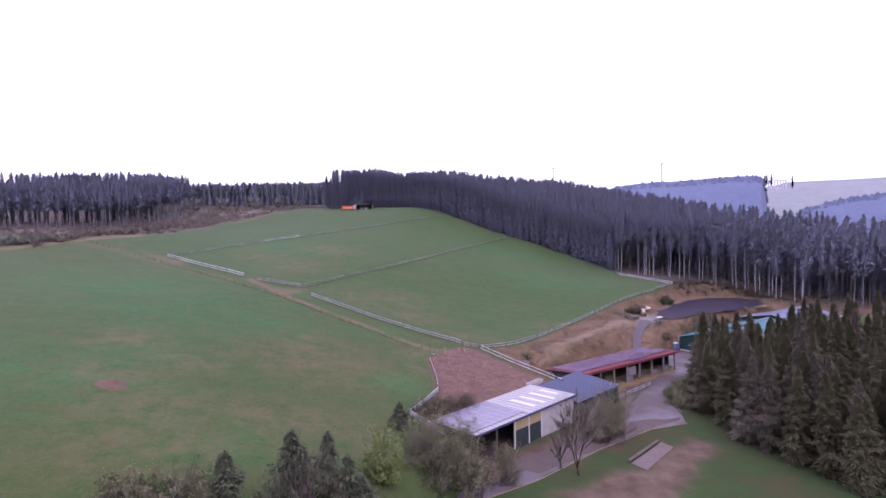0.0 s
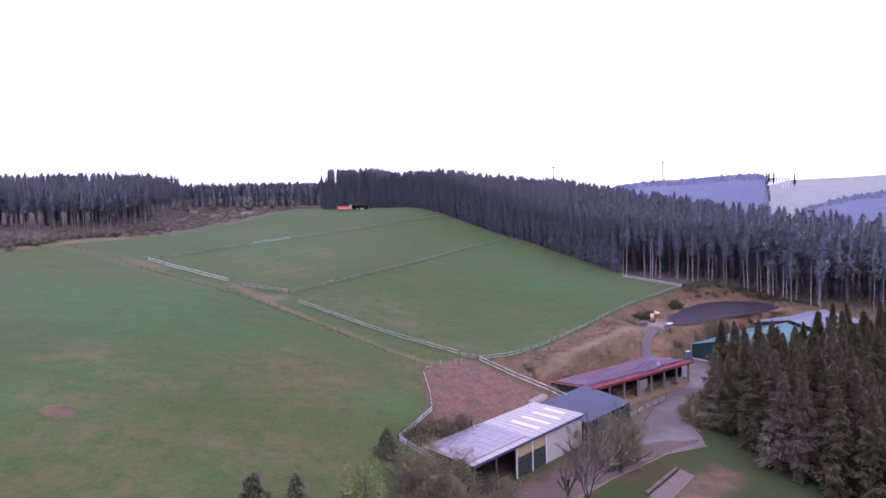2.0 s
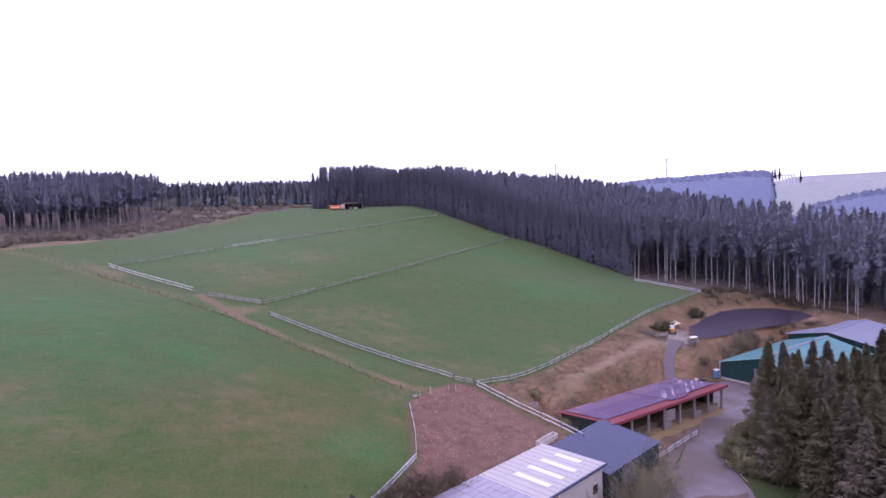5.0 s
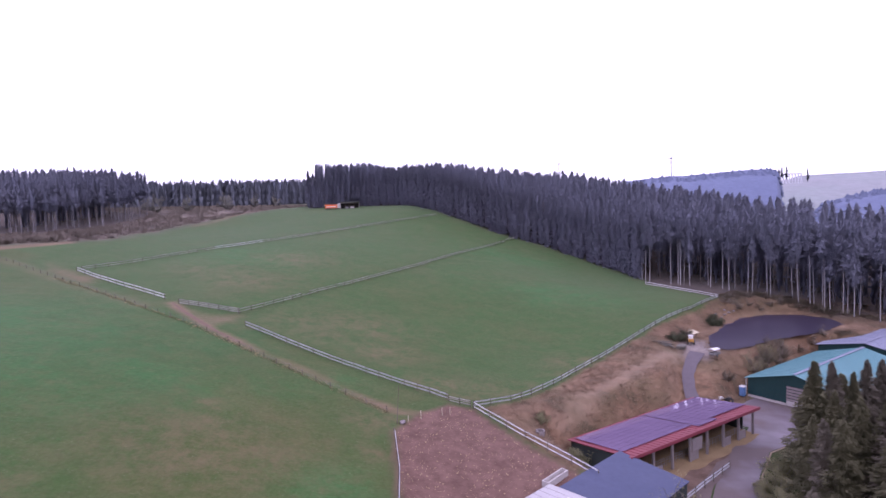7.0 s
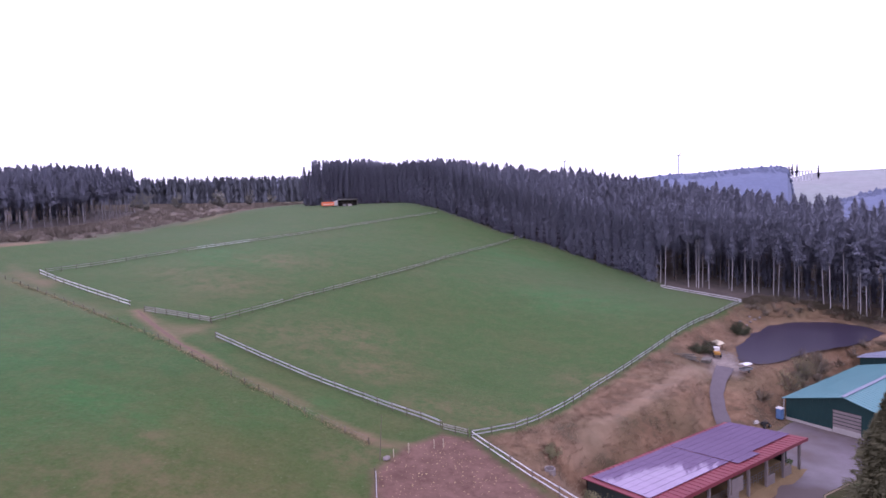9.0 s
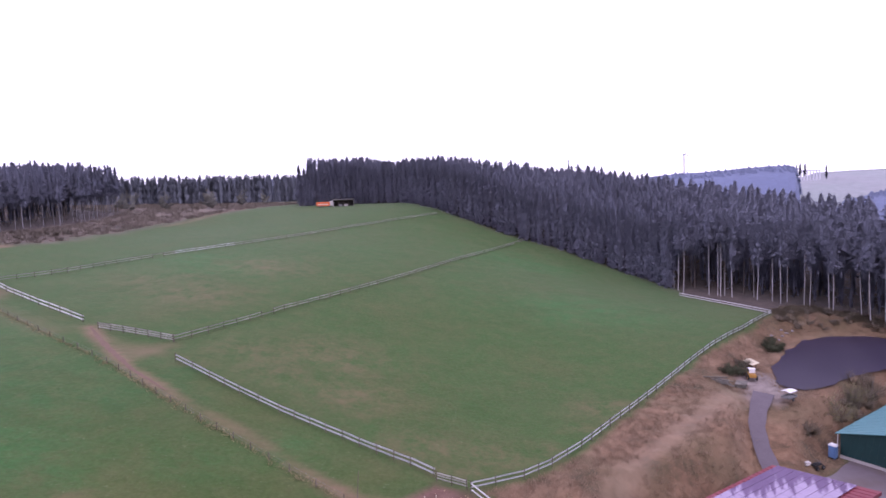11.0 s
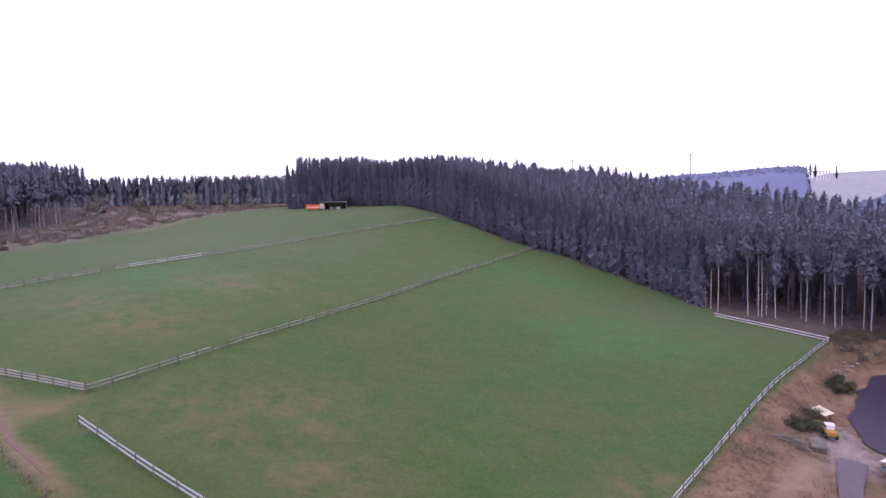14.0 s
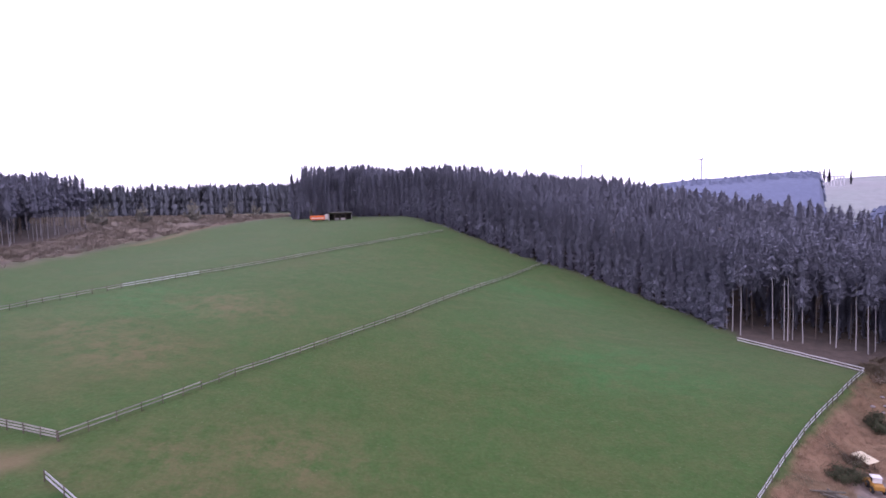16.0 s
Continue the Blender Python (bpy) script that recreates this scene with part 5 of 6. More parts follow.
def bare_tree(place, h, label, seed, count=(6, 6, 6), leaf=None, per=0):
    rs = random.Random(seed)
    t = thing("bare_tree", place, 0, label, "tree")
    v, f, ends = sticks(rs, None, [((0, 0, -0.3), (0.05, 0.03, 1), h * 0.52), ((0.2, 0, -0.3), (-0.16, 0.1, 1), h * 0.42), ((0, 0.1, 1.2), (0.28, -0.1, 1), h * 0.36), ((0, 0, 1.6), (-0.3, -0.2, 1), h * 0.3)], 0.10, 3, 0.72, 0.5, count, 0.022)
    soften(mesh_object("crown", v, f, TWIG_PALE, t).data, outward(v, (0, 0, 0.3 * h), 0.4, 0.3))
    if leaf:
        v, f = leaf_cloud(rs, ends, per, 0.07, 0.2)
        soften(mesh_object("foliage", v, f, leaf, t).data, outward(v, (0, 0, 0.3 * h), 0.4, 0.3))
    return t


bare_tree(at(18.3, 72.5), 18.0, "leafless grey-brown tree beside the farm road", 31, (6, 7, 8))
bare_tree(at(16.3, 74.5), 9.5, "slim leafless tree beside the farm road", 32, (5, 5, 6))
for i, (x, y, h, wd, st, leaf, per, size, twig, label) in enumerate((
    (-2.6, 70.4, 9.0, 4.6, 60, BUDGREY, 5, 0.1, TWIG, "big rounded bush with grey-green buds behind the barn"),
    (1.6, 71.4, 8.8, 3.9, 52, BUDGREY, 6, 0.1, TWIG, "big rounded bush with grey-green buds behind the barn"),
    (-3.8, 69.5, 6.0, 3.8, 40, BUDGREY, 2, 0.08, TWIG, "bare grey-brown bush by the meadow"),
    (3.2, 67, 6.6, 3.4, 36, BUDGREY, 3, 0.09, TWIG, "budding bush by the road"),
    (-1.4, 66.5, 6.4, 3.4, 36, BUDGREY, 2, 0.08, TWIG, "bare brown bush behind the barn"),
    (7.6, 70.6, 6.0, 2.4, 28, BUDGREY, 4, 0.1, TWIG, "budding bush by the road"),
    (-8.0, 62.2, 6.2, 2.7, 34, BUD, 8, 0.11, TWIG, "fresh light green bush in young leaf"),
    (-15.4, 53.2, 7.6, 3.4, 44, BUDGREY, 1, 0.07, TWIG, "dense leafless grey bush at the meadow's foot"),
    (-11.6, 53.6, 6.4, 3.0, 38, BUDGREY, 1, 0.07, TWIG, "dense leafless grey bush at the meadow's foot"),
    (-18.6, 52.6, 5.6, 2.6, 30, BUDGREY, 1, 0.07, TWIG, "dense leafless grey bush at the meadow's foot"),
    (-28.4, 52, 4.2, 4.0, 44, BUDGREY, 5, 0.09, TWIG, "pale budding bush at the meadow's foot"),
)):
    bush("bush", at(x, y), h, wd, st, leaf, per, size, twig, label, "bush", "", 40 + i)
for i, (x, y, h, wd, st, leaf, per, size, twig, label) in enumerate((
    (-24.6, 50.6, 5.0, 3.0, 34, BUDGREY, 5, 0.09, TWIG, "pale budding bush at the meadow's foot"),
    (-32.6, 51, 3.4, 3.2, 30, BUDGREY, 5, 0.09, TWIG, "pale budding bush at the meadow's foot"),
    (24.8, 83.2, 9.0, 4.8, 58, BUDGREY, 4, 0.08, TWIG_PALE, "thin bare shrub beside the farm road"),
    (29, 86, 6.6, 3.3, 30, BUDGREY, 3, 0.08, TWIG_PALE, "thin bare shrub beside the farm road"),
    (0.8, 87.2, 3.2, 2.6, 28, SCRUB, 2, 0.08, SCRUB, "low brown bramble bush at the paddock corner"),
    (-2.8, 84.4, 3.0, 2.4, 28, SCRUB, 2, 0.08, SCRUB, "low brown bramble bush at the paddock corner"),
    (-0.8, 86.0, 3.2, 2.4, 28, SCRUB, 2, 0.08, SCRUB, "low brown bramble bush at the paddock corner"),
    (3.4, 88.6, 2.6, 2.2, 28, SCRUB, 2, 0.08, SCRUB, "low brown bramble bush at the paddock corner"),
    (-4.2, 82.6, 2.6, 2.0, 28, SCRUB, 2, 0.08, SCRUB, "low brown bramble bush at the paddock corner"),
    (57.4, 159.4, 1.7, 2.2, 26, DARKLEAF, 4, 0.10, SCRUB, "olive scrubby bush on the bank"),
    (59.4, 160.8, 1.9, 2.2, 26, DARKLEAF, 3, 0.10, SCRUB, "olive scrubby bush on the bank"),
    (25.2, 87.2, 7.6, 3.2, 34, BUDGREY, 3, 0.08, TWIG_PALE, "thin budding shrub before the white wall"),
)):
    bush("bush", at(x, y), h, wd, st, leaf, per, size, twig, label, "bush", "", 52 + i)
for i, (x, y, h, wd, st, leaf, per, size, twig, label) in enumerate((
    (28.8, 90.8, 7.8, 3.7, 40, BUDGREY, 4, 0.08, TWIG_PALE, "thin budding shrub beside the lean-to"),
    (45.6, 102.6, 2.8, 2.6, 30, BUDGREY, 6, 0.11, TWIG, "low olive shrub at the bend of the road"),
    (49.4, 107.2, 2.8, 2.6, 30, BUDGREY, 6, 0.11, TWIG, "low olive shrub at the bend of the road"),
    (44.6, 97.8, 3.0, 2.4, 30, BUDGREY, 6, 0.11, TWIG, "low olive shrub at the bend of the road"),
    (24.6, 113.0, 2.0, 1.4, 18, BUDGREY, 5, 0.09, TWIG, "low hedge shrub behind the stable"),
    (21.8, 110.6, 1.9, 1.4, 18, BUDGREY, 5, 0.09, TWIG, "low hedge shrub behind the stable"),
    (18.5, 118.2, 0.9, 1.5, 14, BUDGREY, 4, 0.10, TWIG, "low light green shrub on the bank"),
    (62.6, 164.4, 2.2, 2.0, 26, SCRUB, 2, 0.08, TWIG, "dark scrubby bush on the bank"),
    (75.5, 177.0, 2.6, 2.6, 34, DARKLEAF, 7, 0.12, SCRUB, "dark green tangled bush above the pond"),
    (69.0, 147.6, 4.2, 2.8, 34, BUDGREY, 2, 0.09, TWIG, "budding shrub on the slope behind the hall"),
    (73.6, 151.0, 4.6, 3.0, 36, BUDGREY, 2, 0.09, TWIG, "budding shrub on the slope behind the hall"),
    (79.4, 154.6, 4.0, 2.8, 32, SCRUB, 2, 0.09, TWIG, "brown shrub on the slope behind the hall"),
)):
    bush("bush", at(x, y), h, wd, st, leaf, per, size, twig, label, "bush", "", 64 + i)
for i, (x, y, h, wd, st, leaf, per, size, twig, label) in enumerate((
    (60.5, 142.0, 2.2, 1.8, 20, SCRUB, 2, 0.08, TWIG, "brown shrub beside the lane"),
)):
    bush("bush", at(x, y), h, wd, st, leaf, per, size, twig, label, "bush", "", 76 + i)

# brush round the pond and below the corner of the pasture
rb = random.Random(77)
BRUSH = [(87.5, 190.5), (90, 189), (93, 190.5), (96, 189), (99.5, 190.5), (103, 190), (106.5, 188), (110, 184), (112, 180), (91, 194.5), (95.5, 195.5), (100, 195), (104.5, 193.5), (85.5, 190.5), (71.5, 150.6), (74.5, 152.8), (78, 155), (81.5, 157), (86, 159.2), (90.5, 160.8), (94.5, 162.2), (73.5, 149.6), (77.5, 152.6)]
for i, (x, y) in enumerate(BRUSH):
    bush("bush", at(x + rb.uniform(-0.8, 0.8), y + rb.uniform(-0.8, 0.8)), rb.uniform(1.3, 2.4), rb.uniform(1.3, 2.2), 11, HEATHER, 2, 0.09, SCRUB, "low leafless brown brush beside the pond", "bush", "brush round the pond", 200 + i)

# shrubs between the meadow path and the wood
rb = random.Random(78)
for i, (x, y) in enumerate([(-133.5, 155.3), (-131.6, 158.4), (-130.4, 161.4), (-129.8, 164.4), (-129.2, 167.6), (-128.6, 170.6)]):
    bush("bush", at(x, y), rb.uniform(2.2, 3.2), rb.uniform(1.8, 2.6), 18, BUDPALE, 6, 0.16, BUDPALE, "pale grey-green budding bush beside the meadow path", "bush", "shrubs by the meadow path", 300 + i)
for i, (x, y) in enumerate([(-125.0, 170.1), (-125.6, 173.6), (-126.1, 177.3), (-125.6, 179.1), (-124.9, 160.6), (-127.8, 184.7), (-127.0, 187.0), (-125.3, 188.5), (-124.4, 191.1), (-123.4, 193.7), (-122.2, 196.6), (-120.3, 198.4), (-118.4, 200.2), (-119.1, 211.9), (-118.7, 217.0), (-118.4, 222.5), (-118.0, 228.2)]):
    bush("bush", at(x, y), rb.uniform(1.6, 2.6), rb.uniform(1.8, 2.8), 12, HEATHER, 3, 0.14, HEATHER, "low brown bramble thicket at the foot of the wood", "bush", "brambles by the wood", 320 + i)

# pale budding trees between the wood and the clearing
for i, (x, y, h) in enumerate(((-137, 292, 9), (-128, 305, 7), (-112, 318, 7.5), (-120, 330, 8), (-146, 300, 6), (-104, 335, 7), (-96, 345, 6.5))):
    bush("birch_bush", at(x, y), h, h * rs.uniform(0.3, 0.5), 12, BUDPALE, 7, 0.2, BUDPALE, "pale grey budding tree at the clearing's edge", "tree", "budding trees at the clearing", 90 + i)


def tuft_kind(rs, blades, h, r, bend=0.5):
    v, f = [], []
    for i in range(blades):
        a, k = rs.uniform(0, 6.283), rs.uniform(0, r)
        x, y = k * math.cos(a), k * math.sin(a)
        b = rs.uniform(0, 6.283)
        w = h * 0.10
        hh = h * rs.uniform(0.6, 1.2)
        n = len(v)
        v += [(x - w * math.sin(b), y + w * math.cos(b), -0.05), (x + w * math.sin(b), y - w * math.cos(b), -0.05), (x + bend * hh * math.cos(b), y + bend * hh * math.sin(b), hh)]
        f.append((n, n + 1, n + 2))
    v = np.array(v)
    return v, np.array(f), outward(v, (0, 0, -2.0), 0.5, 0.15)


dry_kinds = [tuft_kind(rs, 13, 0.28, 0.5, 1.7) for _ in range(5)]
scrub_kinds = [tuft_kind(rs, 40, 0.7, 1.2, 0.5) for _ in range(5)]
green_kinds = [tuft_kind(rs, 10, 0.16, 0.3, 0.9) for _ in range(5)]
bank_spots = [(x, y, rs.randrange(5), rs.uniform(0.5, 1.5)) for x, y, d in scatter(BANK, 0.62, 0.3) if off_polygon(x, y, [(65, 158), (66, 152), (84, 158), (106, 169), (108, 182), (97, 190), (80, 184)]) > 0 and rs.random() < 0.8]
bank_spots = [s for s in bank_spots if off_line(s[0], s[1], [(48.6, 129.5), (50.6, 134), (54.6, 144), (59.5, 152), (60, 160)]) > 2.2 and off_line(s[0], s[1], [(24, 122), (36, 134), (54, 151)]) > 1.1]
mass("bank_grass", bank_spots, dry_kinds, DRY, "dry straw-coloured grass tufts on the bank", "dry grass")
strip = []
for line, wid, step in ((WIRE_LINE[2:], 0.5, 0.32),):
    for x, y in along(line, step):
        strip.append((x + rs.gauss(0, wid * 0.5), y + rs.gauss(0, wid * 0.5), rs.randrange(5), rs.uniform(0.5, 1.2)))
mass("fence_grass", strip, dry_kinds, DRY_PALE, "dry yellow grass left standing along the wire fence", "dry grass")
heath_spots = [(x, y, rs.randrange(5), rs.uniform(0.5, 1.7)) for x, y, d in scatter(CLEARING, 2.3, 2.0) if y < 352 and off_polygon(x, y, LEFTWOOD) > 0 and noise.noise((x * 0.07, y * 0.07, 3.0)) + rs.uniform(-0.35, 0.35) > -0.3]
mass("heath_scrub", heath_spots, scrub_kinds, HEATHER, "low reddish-brown heath scrub on the clearing", "scrub")
rim = [(x + rs.uniform(-3, 3), y + rs.uniform(-2, 3), rs.randrange(5), rs.uniform(0.6, 1.6)) for x, y in along([(88.5, 192.5), (90, 196), (96, 199), (103, 196), (108, 188), (111, 180)], 0.28)]
rim += [(x + rs.uniform(-2.5, 2.5), y + rs.uniform(-2, 1.5), rs.randrange(5), rs.uniform(0.5, 1.3)) for x, y in along([(72, 147.5), (80, 152), (92, 158.5), (101, 163)], 0.4)]
rim += [(x + rs.uniform(-2, 2), y + rs.uniform(-1.5, 2.5), rs.randrange(5), rs.uniform(0.5, 1.2)) for x, y in along([(93, 200), (100, 200), (107, 192), (113, 182), (118, 174)], 0.3)]
mass("pond_scrub", rim, scrub_kinds, SCRUB, "brown scrub between pond and wood", "scrub")

# ---- small things about the farm ----
toilet = thing("portable_toilet", (62.0, 139.2, -3.36), 33, "bright blue plastic portable toilet beside the green hall", "toilet cabin")
bm = bmesh.new()
box(bm, -0.55, 0.55, -0.55, 0.55, 0.1, 2.1, 0.05)
part("cabin", bm, BLUE_PLASTIC, toilet)
bm = bmesh.new()
slab(bm, [(-0.64, -0.64, 2.16), (0.64, -0.64, 2.16), (0.64, 0.64, 2.16), (-0.64, 0.64, 2.16)], 0.06)
slab(bm, [(-0.5, -0.5, 2.3), (0.5, -0.5, 2.3), (0.5, 0.5, 2.3), (-0.5, 0.5, 2.3)], 0.14)
part("roof", bm, WHITE_PAINT, toilet, "pale plastic roof")
bm = bmesh.new()
box(bm, -0.66, -0.6, -0.4, 0.4, 0.2, 2.0, 0.02)
d = part("door", bm, BLUE_PLASTIC, toilet)
bm = bmesh.new()
box(bm, -0.7, -0.66, 0.25, 0.33, 1.0, 1.2)
part("latch", bm, STEEL, d)
bm = bmesh.new()
box(bm, -0.62, 0.62, -0.62, 0.62, 0, 0.12)
part("skid", bm, RUBBER, toilet)
toilet.scale = (0.82, 0.82, 0.9)


def wheel(parent, x, y, r, w, rim=STEEL):
    bm = bmesh.new()
    tube(bm, (x, y - w / 2, r), (x, y + w / 2, r), r, n=18)
    bmesh.ops.bevel(bm, geom=[e for e in bm.edges if len(e.link_faces) == 2 and any(len(f.verts) > 4 for f in e.link_faces)], offset=w * 0.2, segments=2, affect="EDGES")
    wh = part("wheel", bm, RUBBER, parent)
    bm = bmesh.new()
    for s in (-1, 1):
        tube(bm, (x, y + s * (w / 2 + 0.01), r), (x, y + s * (w / 2 - 0.06), r), r * 0.5, n=14)
    part("rim", bm, rim, wh)


# yellow wheel loader at the water's edge
P = Vector((60.4, 157.6, 2.8))
loader = thing("wheel_loader", P, 70, "small yellow wheel loader with a pale cab parked by the pond", "loader")
bm = bmesh.new()
box(bm, -1.7, 0.3, -0.75, 0.75, 0.7, 1.5, 0.12)
box(bm, 0.3, 1.5, -0.6, 0.6, 0.6, 1.15, 0.08)
part("body", bm, YELLOW, loader)
bm = bmesh.new()
box(bm, -0.7, 0.5, -0.62, 0.62, 1.5, 2.35, 0.08)
cab = part("cab", bm, WHITE_PAINT, loader, "pale driver's cab")
bm = bmesh.new()
box(bm, 0.5, 0.53, -0.5, 0.5, 1.65, 2.2)
box(bm, -0.55, 0.35, 0.62, 0.65, 1.65, 2.2)
box(bm, -0.55, 0.35, -0.65, -0.62, 1.65, 2.2)
part("window", bm, GLASS, cab)
bm = bmesh.new()
box(bm, -0.8, 0.62, -0.7, 0.7, 2.35, 2.45, 0.04)
part("cab_roof", bm, WHITE_PAINT, cab)
for s in (-0.45, 0.45):
    bm = bmesh.new()
    tube(bm, (0.8, s, 1.2), (2.1, s, 0.9), 0.09, n=6)
    tube(bm, (2.1, s, 0.9), (2.6, s, 0.45), 0.08, n=6)
    part("lift_arm", bm, YELLOW, loader)
bm = bmesh.new()
prof = [(2.5, 0.1), (3.4, 0.08), (3.45, 0.14), (2.7, 0.25), (2.6, 0.75), (2.72, 0.95), (2.6, 0.98), (2.45, 0.7)]
vs = [[bm.verts.new((x, y, z)) for x, z in prof] for y in (-0.95, 0.95)]
bm.faces.new(vs[0])
bm.faces.new(vs[1][::-1])
for i in range(len(prof)):
    j = (i + 1) % len(prof)
    bm.faces.new((vs[0][i], vs[1][i], vs[1][j], vs[0][j]))
part("bucket", bm, YELLOW, loader, "worn yellow bucket")
for x, y in ((-1.1, -0.8), (-1.1, 0.8), (0.95, -0.8), (0.95, 0.8)):
    wheel(loader, x, y, 0.55, 0.4, YELLOW)
loader.scale = (0.8, 0.8, 0.8)

plate = thing("board_on_trestles", (64.3, 164.8, 2.75), 90, "cream-coloured board laid over two trestles near the loader", "board")
bm = bmesh.new()
box(bm, -1.7, 1.7, -0.75, 0.75, 1.02, 1.1)
bmesh.ops.rotate(bm, cent=(0, 0, 1.06), matrix=Matrix.Rotation(radians(-16), 3, "X"), verts=bm.verts)
part("board", bm, CREAM, plate)
for x in (-1.1, 1.1):
    bm = bmesh.new()
    for y in (-0.4, 0.4):
        tube(bm, (x - 0.25, y, 0), (x, y, 1.0), 0.04, n=5)
        tube(bm, (x + 0.25, y, 0), (x, y, 1.0), 0.04, n=5)
    box(bm, x - 0.05, x + 0.05, -0.5, 0.5, 0.94, 1.0)
    part("trestle", bm, POST, plate)

# light trailer with a pale canopy
trailer = thing("canopy_trailer", (60.6, 147.2, 2.55), 28, "small flat trailer with a white canopy beside the lane", "trailer")
bm = bmesh.new()
box(bm, -1.5, 1.5, -0.8, 0.8, 0.55, 0.7)
for q in ((-1.5, 1.5, -0.82, -0.78), (-1.5, 1.5, 0.78, 0.82), (-1.52, -1.48, -0.8, 0.8), (1.48, 1.52, -0.8, 0.8)):
    box(bm, *q, 0.7, 1.0)
part("bed", bm, STEEL, trailer, "dark steel load bed")
bm = bmesh.new()
slab(bm, [(-1.4, -0.95, 1.95), (1.4, -0.95, 1.95), (1.4, 0, 2.15), (-1.4, 0, 2.15)], 0.05)
slab(bm, [(-1.4, 0, 2.15), (1.4, 0, 2.15), (1.4, 0.95, 1.95), (-1.4, 0.95, 1.95)], 0.05)
part("canopy", bm, WHITE_PAINT, trailer, "white canopy")
for x in (-1.3, 1.3):
    for y in (-0.75, 0.75):
        bm = bmesh.new()
        tube(bm, (x, y, 0.7), (x, y, 2.0), 0.03, n=5)
        part("upright", bm, STEEL, trailer)
bm = bmesh.new()
tube(bm, (1.5, 0, 0.6), (2.7, 0, 0.5), 0.05, n=6)
part("drawbar", bm, STEEL, trailer)
for y in (-0.9, 0.9):
    wheel(trailer, 0, y, 0.33, 0.2)
trailer.scale = (0.75, 0.75, 0.8)

# stacked pallets and beams on the bank


def pallet_mesh():
    bm = bmesh.new()
    for i in range(6):
        box(bm, -0.6, 0.6, -0.4 + i * 0.145, -0.3 + i * 0.145, 0.12, 0.145)
    for x in (-0.52, 0, 0.52):
        box(bm, x - 0.06, x + 0.06, -0.4, 0.42, 0, 0.12)
    me = bpy.data.meshes.new("pallet")
    bm.to_mesh(me)
    bm.free()
    me.materials.append(OLD_WOOD)
    return me


pme = pallet_mesh()
for k in range(16):
    u, v = ((-0.63, -0.43), (0.63, -0.43), (-0.63, 0.43), (0.63, 0.43))[k % 4]
    c, sn = math.cos(0.95), math.sin(0.95)
    ob = new("pallet", pme)
    ob.matrix_basis = pose(56.7 + u * c - v * sn, 154.2 + u * sn + v * c, float(ground(56.7, 154.2)) + 0.12 + 0.15 * (k // 4), 0, 0, 54.4 + (k * 7) % 9 - 4)
    tagged(ob, "weathered grey wooden pallet in a stack by the pond", "pallet", "stacked pallets")
for i in range(14):
    q = random.Random(i + 3)
    bm = bmesh.new()
    half = q.uniform(1.0, 2.1)
    if i % 3:
        box(bm, -half, half, -0.07, 0.07, -0.06, 0.06, 0.01)
    else:
        tube(bm, (-half, 0, 0), (half, 0, 0), 0.13, 0.10, 8)
    k = part("timber", bm, OLD_WOOD, None)
    x, y = 53.4 + q.uniform(-0.9, 0.9), 154.4 + q.uniform(-0.9, 0.9)
    k.matrix_basis = pose(x, y, float(ground(x, y)) + 0.14 + 0.13 * (i // 3), 0, q.uniform(-5, 5), 140 + q.uniform(-38, 38))
    tagged(k, "grey weathered timber lying crosswise on a heap", "timber", "heap of timbers")

# quad bike and clutter by the stable end
quad = thing("quad_bike", at(57.5, 136.0), 20, "dark quad bike parked between stable and hall", "quad bike")
bm = bmesh.new()
box(bm, -0.8, 0.75, -0.28, 0.28, 0.5, 0.78, 0.08)
box(bm, -0.6, 0.1, -0.2, 0.2, 0.78, 0.95, 0.06)
part("body", bm, RUBBER, quad)
bm = bmesh.new()
tube(bm, (0.45, 0, 0.75), (0.3, 0, 1.1), 0.03, n=6)
tube(bm, (0.3, -0.38, 1.1), (0.3, 0.38, 1.1), 0.025, n=6)
part("handlebar", bm, STEEL, quad)
for x in (-0.55, 0.6):
    for y in (-0.45, 0.45):
        wheel(quad, x, y, 0.3, 0.24)
bale = thing("feed_sack_pile", at(55.6, 135.3), 20, "pale plastic sacks lying by the quad bike", "sacks")
for i, (x, y, z) in enumerate(((0, 0, 0), (0.5, 0.2, 0), (0.25, 0.1, 0.22))):
    bm = bmesh.new()
    box(bm, x - 0.4, x + 0.4, y - 0.25, y + 0.25, z, z + 0.22, 0.08)
    part("sack", bm, WHITE_WALL, bale)

# concrete trough, well ring, boulder
trough = thing("feed_trough", at(17.2, 100.9, 0.0), 45, "long pale concrete trough in the dirt paddock", "trough")
bm = bmesh.new()
box(bm, -2.2, 2.2, -0.5, 0.5, -0.3, 0.18, 0.02)
part("base", bm, CONCRETE, trough)
for q in ((-2.2, 2.2, -0.5, -0.36), (-2.2, 2.2, 0.36, 0.5), (-2.2, -2.06, -0.36, 0.36), (2.06, 2.2, -0.36, 0.36)):
    bm = bmesh.new()
    box(bm, *q, 0.18, 0.75, 0.02)
    part("side", bm, CONCRETE, trough)
ring = thing("concrete_ring", at(17.6, 113.6), 0, "pale concrete well ring standing in the rough grass", "well ring")
bm = bmesh.new()
n_ = 20
loops = []
for r, z in ((0.7, -0.1), (0.7, 0.65), (0.56, 0.65), (0.56, -0.1)):
    loops.append([bm.verts.new((r * math.cos(6.2832 * i / n_), r * math.sin(6.2832 * i / n_), z)) for i in range(n_)])
for a, b in zip(loops, loops[1:]):
    for i in range(n_):
        bm.faces.new((a[i], a[(i + 1) % n_], b[(i + 1) % n_], b[i]))
part("ring", bm, OLD_CONCRETE, ring)


